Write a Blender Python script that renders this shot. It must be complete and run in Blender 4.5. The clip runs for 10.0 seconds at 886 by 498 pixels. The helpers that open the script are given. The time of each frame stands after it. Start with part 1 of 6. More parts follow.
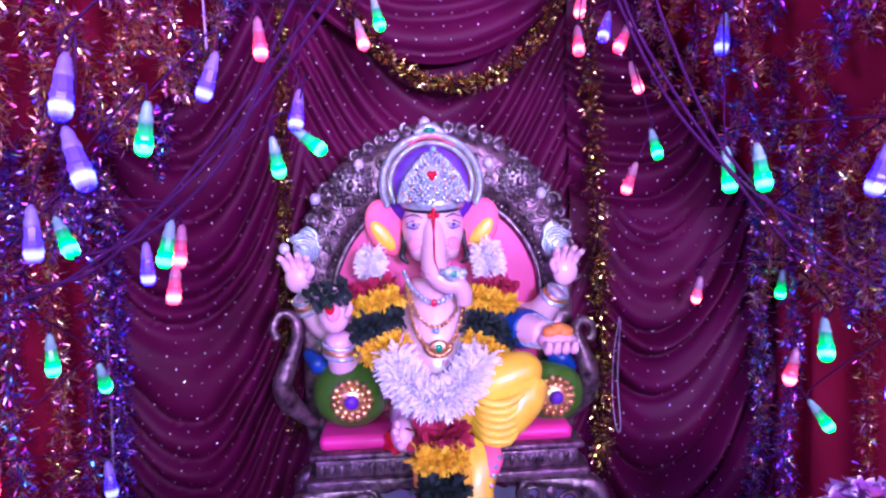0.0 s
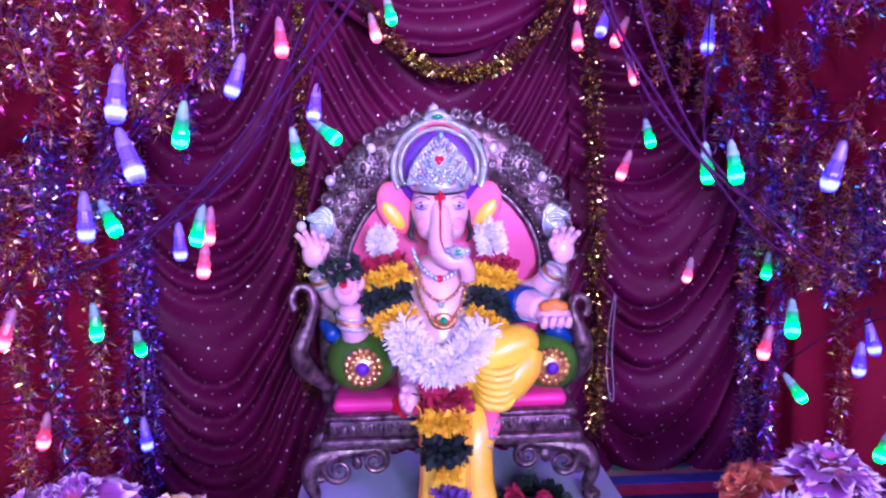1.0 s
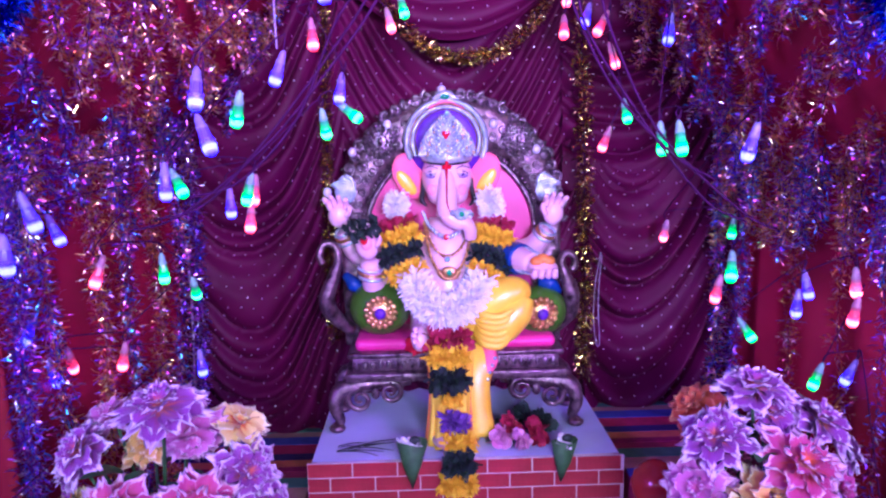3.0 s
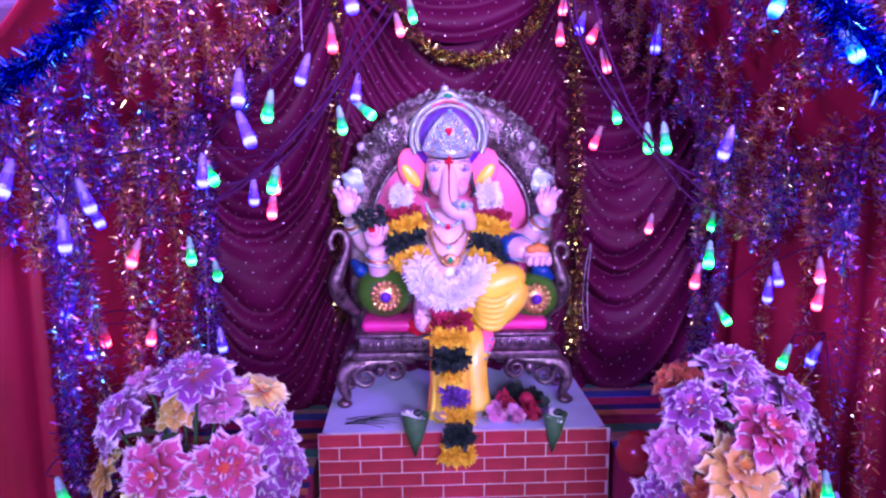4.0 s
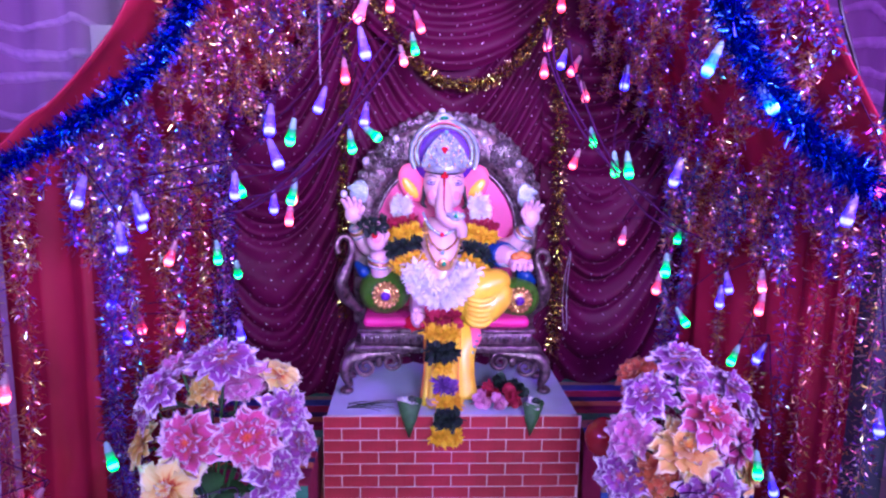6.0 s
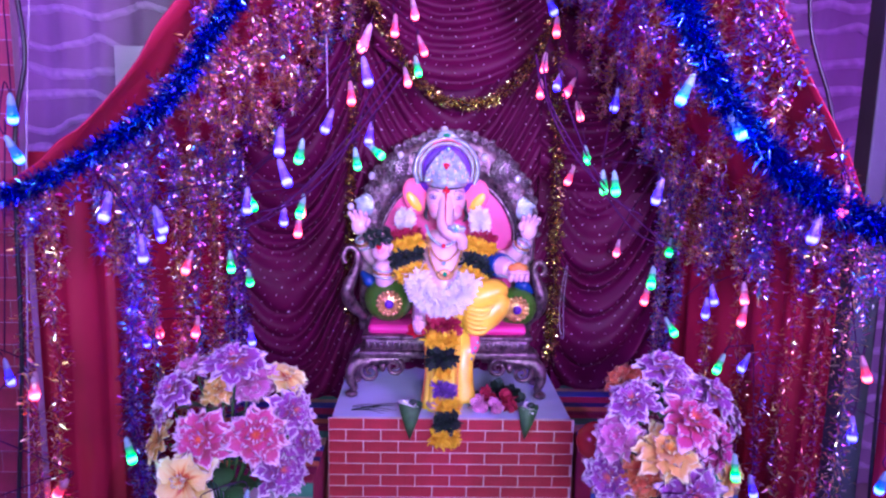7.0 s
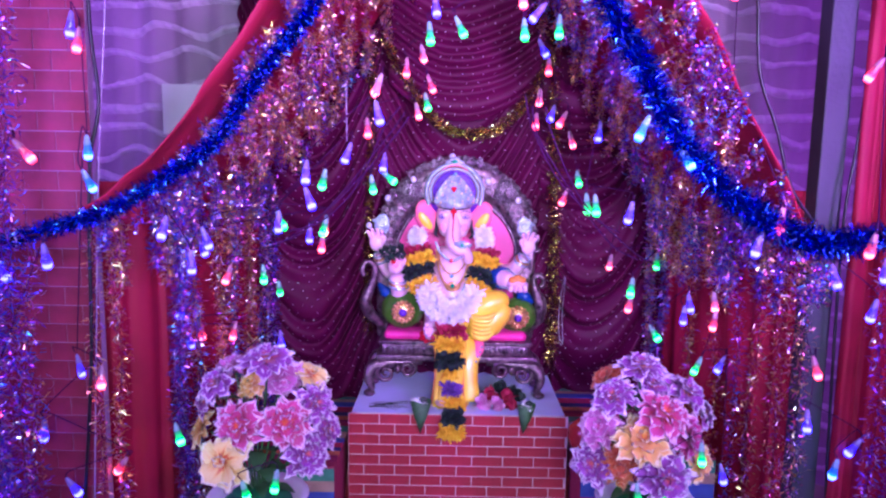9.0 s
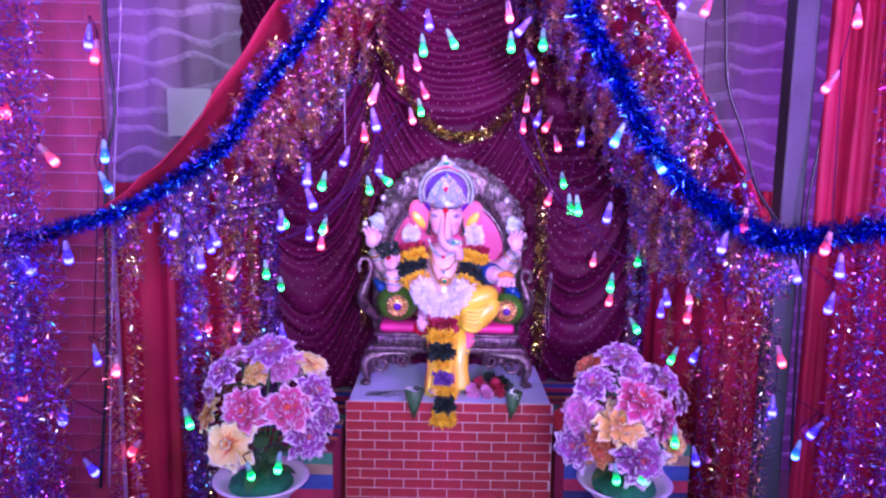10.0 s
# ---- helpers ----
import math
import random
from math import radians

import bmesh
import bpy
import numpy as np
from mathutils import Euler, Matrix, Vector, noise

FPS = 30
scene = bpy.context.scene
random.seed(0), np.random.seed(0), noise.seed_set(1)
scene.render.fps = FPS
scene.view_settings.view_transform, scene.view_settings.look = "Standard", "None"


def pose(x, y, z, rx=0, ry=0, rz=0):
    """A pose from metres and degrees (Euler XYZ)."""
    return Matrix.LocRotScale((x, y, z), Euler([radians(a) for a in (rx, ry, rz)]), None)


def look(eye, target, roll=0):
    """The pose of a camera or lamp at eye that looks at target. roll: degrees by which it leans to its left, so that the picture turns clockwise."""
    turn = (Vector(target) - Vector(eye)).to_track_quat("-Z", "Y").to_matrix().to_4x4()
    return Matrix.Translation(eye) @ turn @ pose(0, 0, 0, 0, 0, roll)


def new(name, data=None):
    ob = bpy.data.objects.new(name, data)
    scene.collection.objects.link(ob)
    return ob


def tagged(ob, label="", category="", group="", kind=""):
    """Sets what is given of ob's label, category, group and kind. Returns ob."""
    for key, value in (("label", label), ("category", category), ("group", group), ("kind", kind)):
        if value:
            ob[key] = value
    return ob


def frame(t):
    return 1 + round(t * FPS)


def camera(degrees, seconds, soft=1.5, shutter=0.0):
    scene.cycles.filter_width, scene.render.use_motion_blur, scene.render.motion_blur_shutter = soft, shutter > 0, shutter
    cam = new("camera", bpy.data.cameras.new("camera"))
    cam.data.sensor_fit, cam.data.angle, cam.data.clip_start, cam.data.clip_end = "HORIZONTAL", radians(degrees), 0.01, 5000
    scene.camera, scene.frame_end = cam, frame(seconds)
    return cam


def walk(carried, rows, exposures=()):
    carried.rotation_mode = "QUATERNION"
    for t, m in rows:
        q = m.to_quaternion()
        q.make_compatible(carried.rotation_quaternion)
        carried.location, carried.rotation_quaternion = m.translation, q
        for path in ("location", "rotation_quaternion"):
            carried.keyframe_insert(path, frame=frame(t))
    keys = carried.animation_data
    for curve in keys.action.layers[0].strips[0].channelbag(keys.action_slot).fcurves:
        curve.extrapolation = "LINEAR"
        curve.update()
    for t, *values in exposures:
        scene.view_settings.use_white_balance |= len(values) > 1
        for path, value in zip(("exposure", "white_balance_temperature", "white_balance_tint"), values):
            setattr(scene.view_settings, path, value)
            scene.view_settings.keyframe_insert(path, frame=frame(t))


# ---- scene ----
cam = camera(65.6, 10.0, soft=2.3)
PATH = [
    (0, (-0.091, -0.996, 1.056), (0.049, 0.993, 0.899), -1.7),
    (0.5, (-0.087, -1.028, 1.069), (0.044, 0.959, 0.882), -2.0),
    (1, (-0.082, -1.084, 1.077), (0.016, 0.9, 0.84), -1.1),
    (1.5, (-0.074, -1.126, 1.078), (0.001, 0.856, 0.824), -1.0),
    (2, (-0.056, -1.173, 1.08), (-0.013, 0.805, 0.79), -1.3),
    (2.5, (-0.053, -1.232, 1.076), (-0.033, 0.739, 0.738), -0.9),
    (2.7, (-0.059, -1.257, 1.08), (-0.026, 0.718, 0.764), -1.1),
    (3.8, (-0.091, -1.388, 1.087), (-0.019, 0.581, 0.745), -0.6),
    (4, (-0.106, -1.408, 1.087), (-0.022, 0.562, 0.753), -0.3),
    (4.5, (-0.134, -1.452, 1.093), (-0.04, 0.52, 0.776), -0.3),
    (5, (-0.14, -1.488, 1.109), (-0.008, 0.48, 0.779), 0.3),
    (6.3, (-0.098, -1.628, 1.139), (-0.024, 0.343, 0.809), 1.1),
    (6.5, (-0.093, -1.642, 1.146), (-0.034, 0.33, 0.82), 1.0),
    (7, (-0.081, -1.691, 1.156), (-0.025, 0.284, 0.846), 1.3),
    (7.5, (-0.061, -1.743, 1.17), (-0.024, 0.234, 0.87), 1.0),
    (8, (-0.055, -1.792, 1.177), (-0.016, 0.187, 0.892), 1.5),
    (8.5, (-0.04, -1.858, 1.182), (-0.047, 0.123, 0.904), 1.0),
    (9, (-0.03, -1.913, 1.186), (-0.052, 0.069, 0.921), 0.9),
    (9.5, (-0.03, -1.984, 1.187), (-0.053, 0.001, 0.944), 1.4),
    (10, (-0.023, -2.029, 1.198), (-0.028, -0.047, 0.928), 1.0),
]
walk(cam, [(t, look(eye, target, roll)) for t, eye, target, roll in PATH], exposures=[(0, 0, 5350, 15), (0.5, 0, 5500, 0), (1, 0, 5250, 9), (2, 0, 5200, 5), (2.5, 0, 5150, 13), (4.5, 0, 5300, 30), (5, 0, 5250, 15), (6.5, 0, 5300, 17), (7, 0, 5300, 24), (8, 0, 5300, 19), (8.5, 0, 5350, 22), (10, 0, 5450, 23)])

# ---- light ----
world = bpy.data.worlds.new("world")
scene.world = world
world.use_nodes = True
world.node_tree.nodes["Background"].inputs["Color"].default_value = (0.45, 0.3, 0.9, 1)
world.node_tree.nodes["Background"].inputs["Strength"].default_value = 0.05


def area_lamp(name, eye, target, sx, sy, watts, colour, spread=150):
    data = bpy.data.lights.new(name, "AREA")
    data.shape, data.size, data.size_y, data.energy, data.color = "RECTANGLE", sx, sy, watts, colour
    data.spread = radians(spread)
    ob = new(name, data)
    ob.matrix_world = look(eye, target)
    return ob


# the room's tube light on the wall behind, and unseen coloured fill lamps added
area_lamp("tube_lamp", (0.2, -2.9, 1.5), (0, 0.2, 1.3), 1.3, 0.5, 17, (0.79, 0.86, 1.0), 80)
# fill from both sides, added to brighten the canopy slopes and curtains
area_lamp("fill_lamp_blue", (-1.55, -1.9, 1.45), (-0.2, 0.3, 1.4), 0.25, 0.25, 21, (0.44, 0.17, 1.0), 120)
area_lamp("fill_lamp_violet", (1.5, -1.9, 1.45), (0.2, 0.3, 1.4), 0.25, 0.25, 23, (0.56, 0.15, 1.0), 120)
# fill added to lift the top swag, no such source stands there
area_lamp("fill_lamp_magenta", (0.5, -2.4, 1.25), (0, 0.35, 1.65), 0.25, 0.25, 13, (0.68, 0.24, 1.0), 60)

# ---- materials ----


def nodes_of(name):
    m = bpy.data.materials.new(name)
    m.use_nodes = True
    nt = m.node_tree
    return m, nt, nt.nodes["Principled BSDF"]


def ramp(nt, source, stops, mode="LINEAR"):
    n = nt.nodes.new("ShaderNodeValToRGB")
    n.color_ramp.interpolation = mode
    el = n.color_ramp.elements
    while len(el) < len(stops):
        el.new(0.5)
    for e, (p, c) in zip(el, stops):
        e.position, e.color = p, (*c, 1)
    nt.links.new(source, n.inputs["Fac"])
    return n.outputs["Color"]


def noise_of(nt, scale, detail=3, coord="Object"):
    tc = nt.nodes.new("ShaderNodeTexCoord")
    n = nt.nodes.new("ShaderNodeTexNoise")
    n.inputs["Scale"].default_value, n.inputs["Detail"].default_value = scale, detail
    nt.links.new(tc.outputs[coord], n.inputs["Vector"])
    return n.outputs["Fac"]


def bump(nt, bsdf, height, strength=0.3, distance=0.002):
    b = nt.nodes.new("ShaderNodeBump")
    b.inputs["Strength"].default_value, b.inputs["Distance"].default_value = strength, distance
    nt.links.new(height, b.inputs["Height"])
    nt.links.new(b.outputs["Normal"], bsdf.inputs["Normal"])


def shade(c, k):
    return tuple(min(1.0, max(0.0, v * k)) for v in c)


def mat(name, colour, rough=0.5, metal=0.0, scale=30, vary=0.25, grain=300, relief=0.2, sheen=0.0, coat=0.0, dark=None, bend=0.003, gloss=0.5):
    """A surface with stains at one scale and grain at a finer one."""
    m, nt, b = nodes_of(name)
    big = noise_of(nt, scale, 4)
    col = ramp(nt, big, [(0.3, dark or shade(colour, 1 - vary)), (0.7, shade(colour, 1 + vary * 0.5))])
    nt.links.new(col, b.inputs["Base Color"])
    b.inputs["Roughness"].default_value, b.inputs["Metallic"].default_value = rough, metal
    b.inputs["Specular IOR Level"].default_value = gloss
    b.inputs["Sheen Weight"].default_value, b.inputs["Coat Weight"].default_value = sheen, coat
    bump(nt, b, noise_of(nt, grain, 2), relief, bend)
    return m


def foil(name, stops, rough=0.3):
    """Metal foil, each strip in one of the colours."""
    m, nt, b = nodes_of(name)
    g = nt.nodes.new("ShaderNodeNewGeometry")
    n = len(stops)
    col = ramp(nt, g.outputs["Random Per Island"], [(i / n, c) for i, c in enumerate(stops)], "CONSTANT")
    nt.links.new(col, b.inputs["Base Color"])
    b.inputs["Metallic"].default_value, b.inputs["Roughness"].default_value = 1.0, rough
    return m


def petals(name, base, mid, edge, deep, rough=0.6):
    """Dyed cloth petals, streaked from the heart out to a pale ragged rim."""
    m, nt, b = nodes_of(name)
    a = nt.nodes.new("ShaderNodeAttribute")
    a.attribute_name = "reach"
    c = nt.nodes.new("ShaderNodeAttribute")
    c.attribute_name = "across"
    join = nt.nodes.new("ShaderNodeCombineXYZ")
    nt.links.new(c.outputs["Fac"], join.inputs[0])
    nt.links.new(a.outputs["Fac"], join.inputs[1])
    streak = nt.nodes.new("ShaderNodeTexNoise")
    streak.inputs["Scale"].default_value, streak.inputs["Detail"].default_value = 2.6, 3
    nt.links.new(join.outputs[0], streak.inputs["Vector"])
    mix = nt.nodes.new("ShaderNodeMath")
    mix.operation = "MULTIPLY_ADD"
    nt.links.new(streak.outputs["Fac"], mix.inputs[0])
    mix.inputs[1].default_value = 0.5
    nt.links.new(a.outputs["Fac"], mix.inputs[2])
    col = ramp(nt, mix.outputs[0], [(0.32, base), (0.42, deep), (0.58, mid), (0.74, mid), (0.9, edge)])
    nt.links.new(col, b.inputs["Base Color"])
    b.inputs["Roughness"].default_value = rough
    b.inputs["Sheen Weight"].default_value = 0.2
    bump(nt, b, streak.outputs["Fac"], 0.4, 0.004)
    return m


def blossom(name, a, b_, rough=0.7):
    m, nt, b = nodes_of(name)
    g = nt.nodes.new("ShaderNodeNewGeometry")
    nt.links.new(ramp(nt, g.outputs["Random Per Island"], [(0.0, a), (1.0, b_)]), b.inputs["Base Color"])
    b.inputs["Roughness"].default_value = rough
    b.inputs["Subsurface Weight"].default_value = 0.0
    return m


def glow(name, core, rim, strength, base):
    """A lit plastic bulb: the lamp inside shows through as a brighter heart."""
    m, nt, b = nodes_of(name)
    b.inputs["Base Color"].default_value = (*base, 1)
    tc = nt.nodes.new("ShaderNodeTexCoord")
    sep = nt.nodes.new("ShaderNodeSeparateXYZ")
    nt.links.new(tc.outputs["Object"], sep.inputs[0])
    k = nt.nodes.new("ShaderNodeMapRange")
    k.inputs["From Min"].default_value, k.inputs["From Max"].default_value = -0.046, -0.010
    nt.links.new(sep.outputs["Z"], k.inputs["Value"])
    nt.links.new(ramp(nt, k.outputs[0], [(0.0, rim), (0.16, core), (0.26, core), (0.4, rim)]), b.inputs["Emission Color"])
    nt.links.new(ramp(nt, k.outputs[0], [(0.0, (0.35,) * 3), (0.14, (1,) * 3), (0.3, (1,) * 3), (0.5, (0.12,) * 3), (0.8, (0.02,) * 3)]), b.inputs["Emission Strength"])
    b.inputs["Roughness"].default_value = 0.3
    for link in list(nt.links):
        if link.to_socket == b.inputs["Emission Strength"]:
            source = link.from_socket
            mul = nt.nodes.new("ShaderNodeMath")
            mul.operation = "MULTIPLY"
            mul.inputs[1].default_value = strength
            nt.links.new(source, mul.inputs[0])
            nt.links.new(mul.outputs[0], b.inputs["Emission Strength"])
    return m


M_maroon = mat("maroon_satin", (0.09, 0.003, 0.036), 0.52, 0, 6, 0.3, 900, 0.15, 0.0, gloss=0.15)
M_red = mat("red_satin", (0.34, 0.010, 0.04), 0.6, 0, 5, 0.3, 800, 0.15, 0.0, gloss=0.25)
M_ruffle = mat("sheer_lilac", (0.34, 0.22, 0.32), 0.7, 0, 4, 0.3, 300, 0.3, 0.3)
M_frill = mat("frill_white", (0.56, 0.42, 0.56), 0.6, 0, 20, 0.1, 300, 0.3, 0.3)
M_brickred = mat("brick_print", (0.44, 0.034, 0.05), 0.36, 0, 14, 0.35, 150, 0.3)
M_panelred = mat("panel_brick_print", (0.27, 0.018, 0.05), 0.6, 0, 14, 0.4, 150, 0.3)
M_paneljoint = mat("panel_joint_print", (0.36, 0.22, 0.34), 0.6, 0, 40, 0.2, 300, 0.2)
M_joint = mat("joint_print", (0.72, 0.6, 0.6), 0.6, 0, 40, 0.15, 300, 0.2)
M_cloth = mat("white_cloth", (0.56, 0.60, 0.90), 0.75, 0, 9, 0.12, 500, 0.4, 0.2)
M_wall = mat("wall_paint", (0.8, 0.74, 0.78), 0.8, 0, 3, 0.12, 120, 0.3)
M_floor = mat("floor_stone", (0.3, 0.24, 0.2), 0.45, 0, 5, 0.3, 80, 0.2)
M_post = mat("post_paint", (0.045, 0.047, 0.06), 0.6, 0, 8, 0.25, 90, 0.4)
M_cable = mat("cable_black", (0.012, 0.011, 0.014), 0.45, 0, 40, 0.3, 200, 0.1)
M_wire = mat("wire_purple", (0.05, 0.008, 0.05), 0.75, 0, 40, 0.3, 200, 0.1, gloss=0.1)
M_wirepale = mat("wire_pale", (0.38, 0.28, 0.42), 0.4, 0, 40, 0.2, 200, 0.1)
M_bronze = mat("antique_bronze", (0.26, 0.21, 0.22), 0.3, 0.75, 90, 0.5, 160, 0.6, dark=(0.05, 0.028, 0.036))
M_bronzedark = mat("dark_bronze", (0.24, 0.165, 0.17), 0.33, 0.7, 60, 0.5, 160, 0.7, dark=(0.03, 0.015, 0.02))
M_gold = mat("gold_paint", (0.8, 0.5, 0.18), 0.28, 0.85, 40, 0.35, 220, 0.4)
M_silver = mat("silver_paint", (0.62, 0.76, 0.80), 0.25, 0.55, 60, 0.35, 300, 0.5)
M_gem = mat("stone_blue", (0.25, 0.5, 0.85), 0.08, 0.1, 60, 0.3, 100, 0.05, coat=1)
M_pearl = mat("stone_white", (0.75, 0.75, 0.85), 0.1, 0.2, 60, 0.2, 100, 0.05, coat=1)
M_ruby = mat("stone_red", (0.6, 0.01, 0.03), 0.1, 0.0, 60, 0.3, 100, 0.05, coat=1)
M_emerald = mat("stone_green", (0.01, 0.35, 0.12), 0.1, 0.0, 60, 0.3, 100, 0.05, coat=1)
M_violet = mat("stone_violet", (0.12, 0.03, 0.34), 0.45, 0.0, 60, 0.3, 100, 0.05, gloss=0.3)
M_skin = mat("painted_plaster_pink", (0.82, 0.54, 0.58), 0.32, 0, 12, 0.12, 200, 0.08, coat=0.3)
M_blush = mat("painted_plaster_rose", (0.82, 0.09, 0.22), 0.5, 0, 14, 0.35, 200, 0.08, dark=(0.85, 0.2, 0.24), gloss=0.3)
M_pink = mat("hot_pink_paint", (0.70, 0.035, 0.22), 0.35, 0, 10, 0.2, 200, 0.1, coat=0.2)
M_yellow = mat("yellow_cloth_paint", (0.92, 0.74, 0.06), 0.35, 0, 12, 0.2, 200, 0.15, coat=0.3, dark=(0.9, 0.6, 0.025))
M_green = mat("green_paint", (0.06, 0.18, 0.015), 0.3, 0, 9, 0.4, 200, 0.1, coat=0.4)
M_blue = mat("blue_paint", (0.01, 0.06, 0.28), 0.35, 0, 12, 0.3, 200, 0.1, coat=0.3)
M_black = mat("black_paint", (0.012, 0.01, 0.014), 0.35, 0, 20, 0.3, 200, 0.1)
M_orange = mat("orange_paint", (0.85, 0.3, 0.05), 0.5, 0, 60, 0.3, 300, 0.3)
M_cheek = mat("painted_plaster_blush", (0.86, 0.36, 0.42), 0.35, 0, 14, 0.2, 200, 0.08, coat=0.2)
M_eye = mat("eye_paint", (0.5, 0.45, 0.58), 0.2, 0, 60, 0.1, 300, 0.05)
M_leaf = mat("leaf_green", (0.05, 0.14, 0.045), 0.4, 0, 40, 0.4, 200, 0.2)
M_leafdark = mat("leaf_dark", (0.015, 0.035, 0.02), 0.4, 0, 40, 0.4, 200, 0.2)
M_ball = mat("red_lacquer", (0.42, 0.03, 0.03), 0.22, 0, 10, 0.35, 90, 0.1, coat=0.5)
M_pot = mat("white_plastic", (0.75, 0.68, 0.75), 0.35, 0, 8, 0.08, 120, 0.1)
M_moss = mat("green_sponge", (0.01, 0.16, 0.06), 0.8, 0, 40, 0.4, 160, 0.8)
M_sequin = mat("sequin", (0.85, 0.76, 0.85), 0.32, 0.9, 60, 0.1, 100, 0.05)
M_foil_multi = foil("foil_multi", [(0.34, 0.14, 0.85), (0.42, 0.05, 0.22), (0.85, 0.25, 0.6), (0.95, 0.7, 0.25), (0.14, 0.2, 0.85), (0.9, 0.82, 0.95), (0.36, 0.08, 0.4), (0.12, 0.5, 0.9)])
M_foil_blue = foil("foil_blue", [(0.03, 0.06, 0.6), (0.012, 0.015, 0.28), (0.05, 0.12, 0.7), (0.03, 0.03, 0.45), (0.01, 0.012, 0.22), (0.12, 0.42, 0.85)], 0.24)
M_foil_gold = foil("foil_gold", [(0.8, 0.6, 0.16), (0.4, 0.28, 0.07), (0.95, 0.8, 0.35), (0.2, 0.13, 0.05), (0.5, 0.42, 0.08)], 0.24)
M_foil_violet = foil("foil_violet", [(0.28, 0.13, 0.85), (0.3, 0.05, 0.3), (0.55, 0.18, 0.75), (0.85, 0.8, 0.95), (0.16, 0.13, 0.8), (0.1, 0.34, 0.9), (0.3, 0.08, 0.36)])
M_foil_warm = foil("foil_warm", [(0.95, 0.7, 0.2), (0.95, 0.8, 0.4), (0.8, 0.2, 0.45), (0.95, 0.9, 0.8), (0.42, 0.06, 0.16), (0.42, 0.22, 0.75), (0.95, 0.55, 0.2)])
M_mari = blossom("marigold", (0.82, 0.50, 0.008), (0.95, 0.70, 0.03))
M_white = blossom("white_aster", (0.88, 0.88, 0.82), (0.94, 0.94, 0.9))
M_darkleaf = blossom("dark_foliage", (0.006, 0.014, 0.012), (0.02, 0.045, 0.03))
M_rose = blossom("rose_petals", (0.28, 0.01, 0.03), (0.5, 0.02, 0.08))
M_purple = blossom("purple_aster", (0.10, 0.03, 0.22), (0.24, 0.1, 0.4))
M_pinkrose = blossom("pink_rose", (0.6, 0.2, 0.4), (0.8, 0.4, 0.6))
P_purple = petals("dahlia_purple", (0.60, 0.12, 0.10), (0.29, 0.06, 0.31), (0.80, 0.64, 0.78), (0.30, 0.05, 0.20))
P_pink = petals("dahlia_pink", (0.70, 0.12, 0.03), (0.52, 0.055, 0.19), (0.84, 0.58, 0.70), (0.50, 0.04, 0.08))
P_magenta = petals("dahlia_magenta", (0.22, 0.015, 0.06), (0.50, 0.035, 0.22), (0.78, 0.45, 0.62), (0.34, 0.02, 0.12))
P_peach = petals("dahlia_peach", (0.7, 0.22, 0.03), (0.78, 0.47, 0.12), (0.90, 0.78, 0.42), (0.76, 0.38, 0.09))
P_lilac = petals("dahlia_lilac", (0.55, 0.10, 0.26), (0.54, 0.15, 0.38), (0.74, 0.45, 0.62), (0.48, 0.10, 0.30))
P_orange = petals("dahlia_orange", (0.4, 0.06, 0.02), (0.60, 0.12, 0.04), (0.76, 0.30, 0.14), (0.46, 0.07, 0.02))
P_cream = petals("dahlia_cream", (0.62, 0.10, 0.02), (0.84, 0.70, 0.24), (0.9, 0.86, 0.55), (0.82, 0.54, 0.12))
GLOW = {
    "pink": glow("lamp_pink", (1.0, 0.09, 0.12), (1.0, 0.012, 0.04), 11.0, (0.4, 0.1, 0.15)),
    "violet": glow("lamp_violet", (0.065, 0.06, 1.0), (0.014, 0.006, 1.0), 17.0, (0.16, 0.1, 0.45)),
    "green": glow("lamp_green", (0.11, 1.0, 0.22), (0.002, 1.0, 0.045), 8.0, (0.05, 0.3, 0.16)),
    "cyan": glow("lamp_cyan", (0.09, 0.12, 1.0), (0.005, 0.07, 1.0), 12.0, (0.06, 0.25, 0.4)),
    "white": glow("lamp_white", (1.0, 0.11, 0.14), (1.0, 0.035, 0.08), 11.0, (0.42, 0.22, 0.3)),
}
# pale socket plastic, the bulb's light put into its base colour
LIT_CAPS = {k: mat("cap_lit_" + k, c, 0.3, 0, 60, 0.15, 100, 0.1) for k, c in (("pink", (0.5, 0.22, 0.28)), ("violet", (0.26, 0.20, 0.5)), ("green", (0.26, 0.50, 0.42)), ("cyan", (0.26, 0.46, 0.6)), ("white", (0.5, 0.3, 0.38)))}

# ---- mesh helpers ----


def finish(bm, smooth=True):
    bmesh.ops.recalc_face_normals(bm, faces=bm.faces)
    for f in bm.faces:
        f.smooth = smooth


def thing(name, label, category, at=(0, 0, 0), group="", kind=""):
    ob = new(name)
    ob.location = at
    ob.empty_display_size = 0.02
    return tagged(ob, label, category, group, kind)


def hang(ob, parent):
    """Makes ob a part of parent where it stands."""
    ob.parent = parent
    base = parent
    shift = Vector((0, 0, 0))
    while base:
        shift -= base.location
        base = base.parent
    ob.location = ob.location + shift
    return ob


def part(name, bm, material, parent=None, label="", smooth=True, at=None):
    """One mesh object; given in world metres, or round at."""
    finish(bm, smooth)
    me = bpy.data.meshes.new(name)
    bm.to_mesh(me)
    bm.free()
    for m in (material if isinstance(material, (list, tuple)) else [material]):
        me.materials.append(m)
    ob = new(name, me)
    if at:
        ob.location = at
    if parent:
        hang(ob, parent)
    if label:
        ob["label"] = label
    return ob


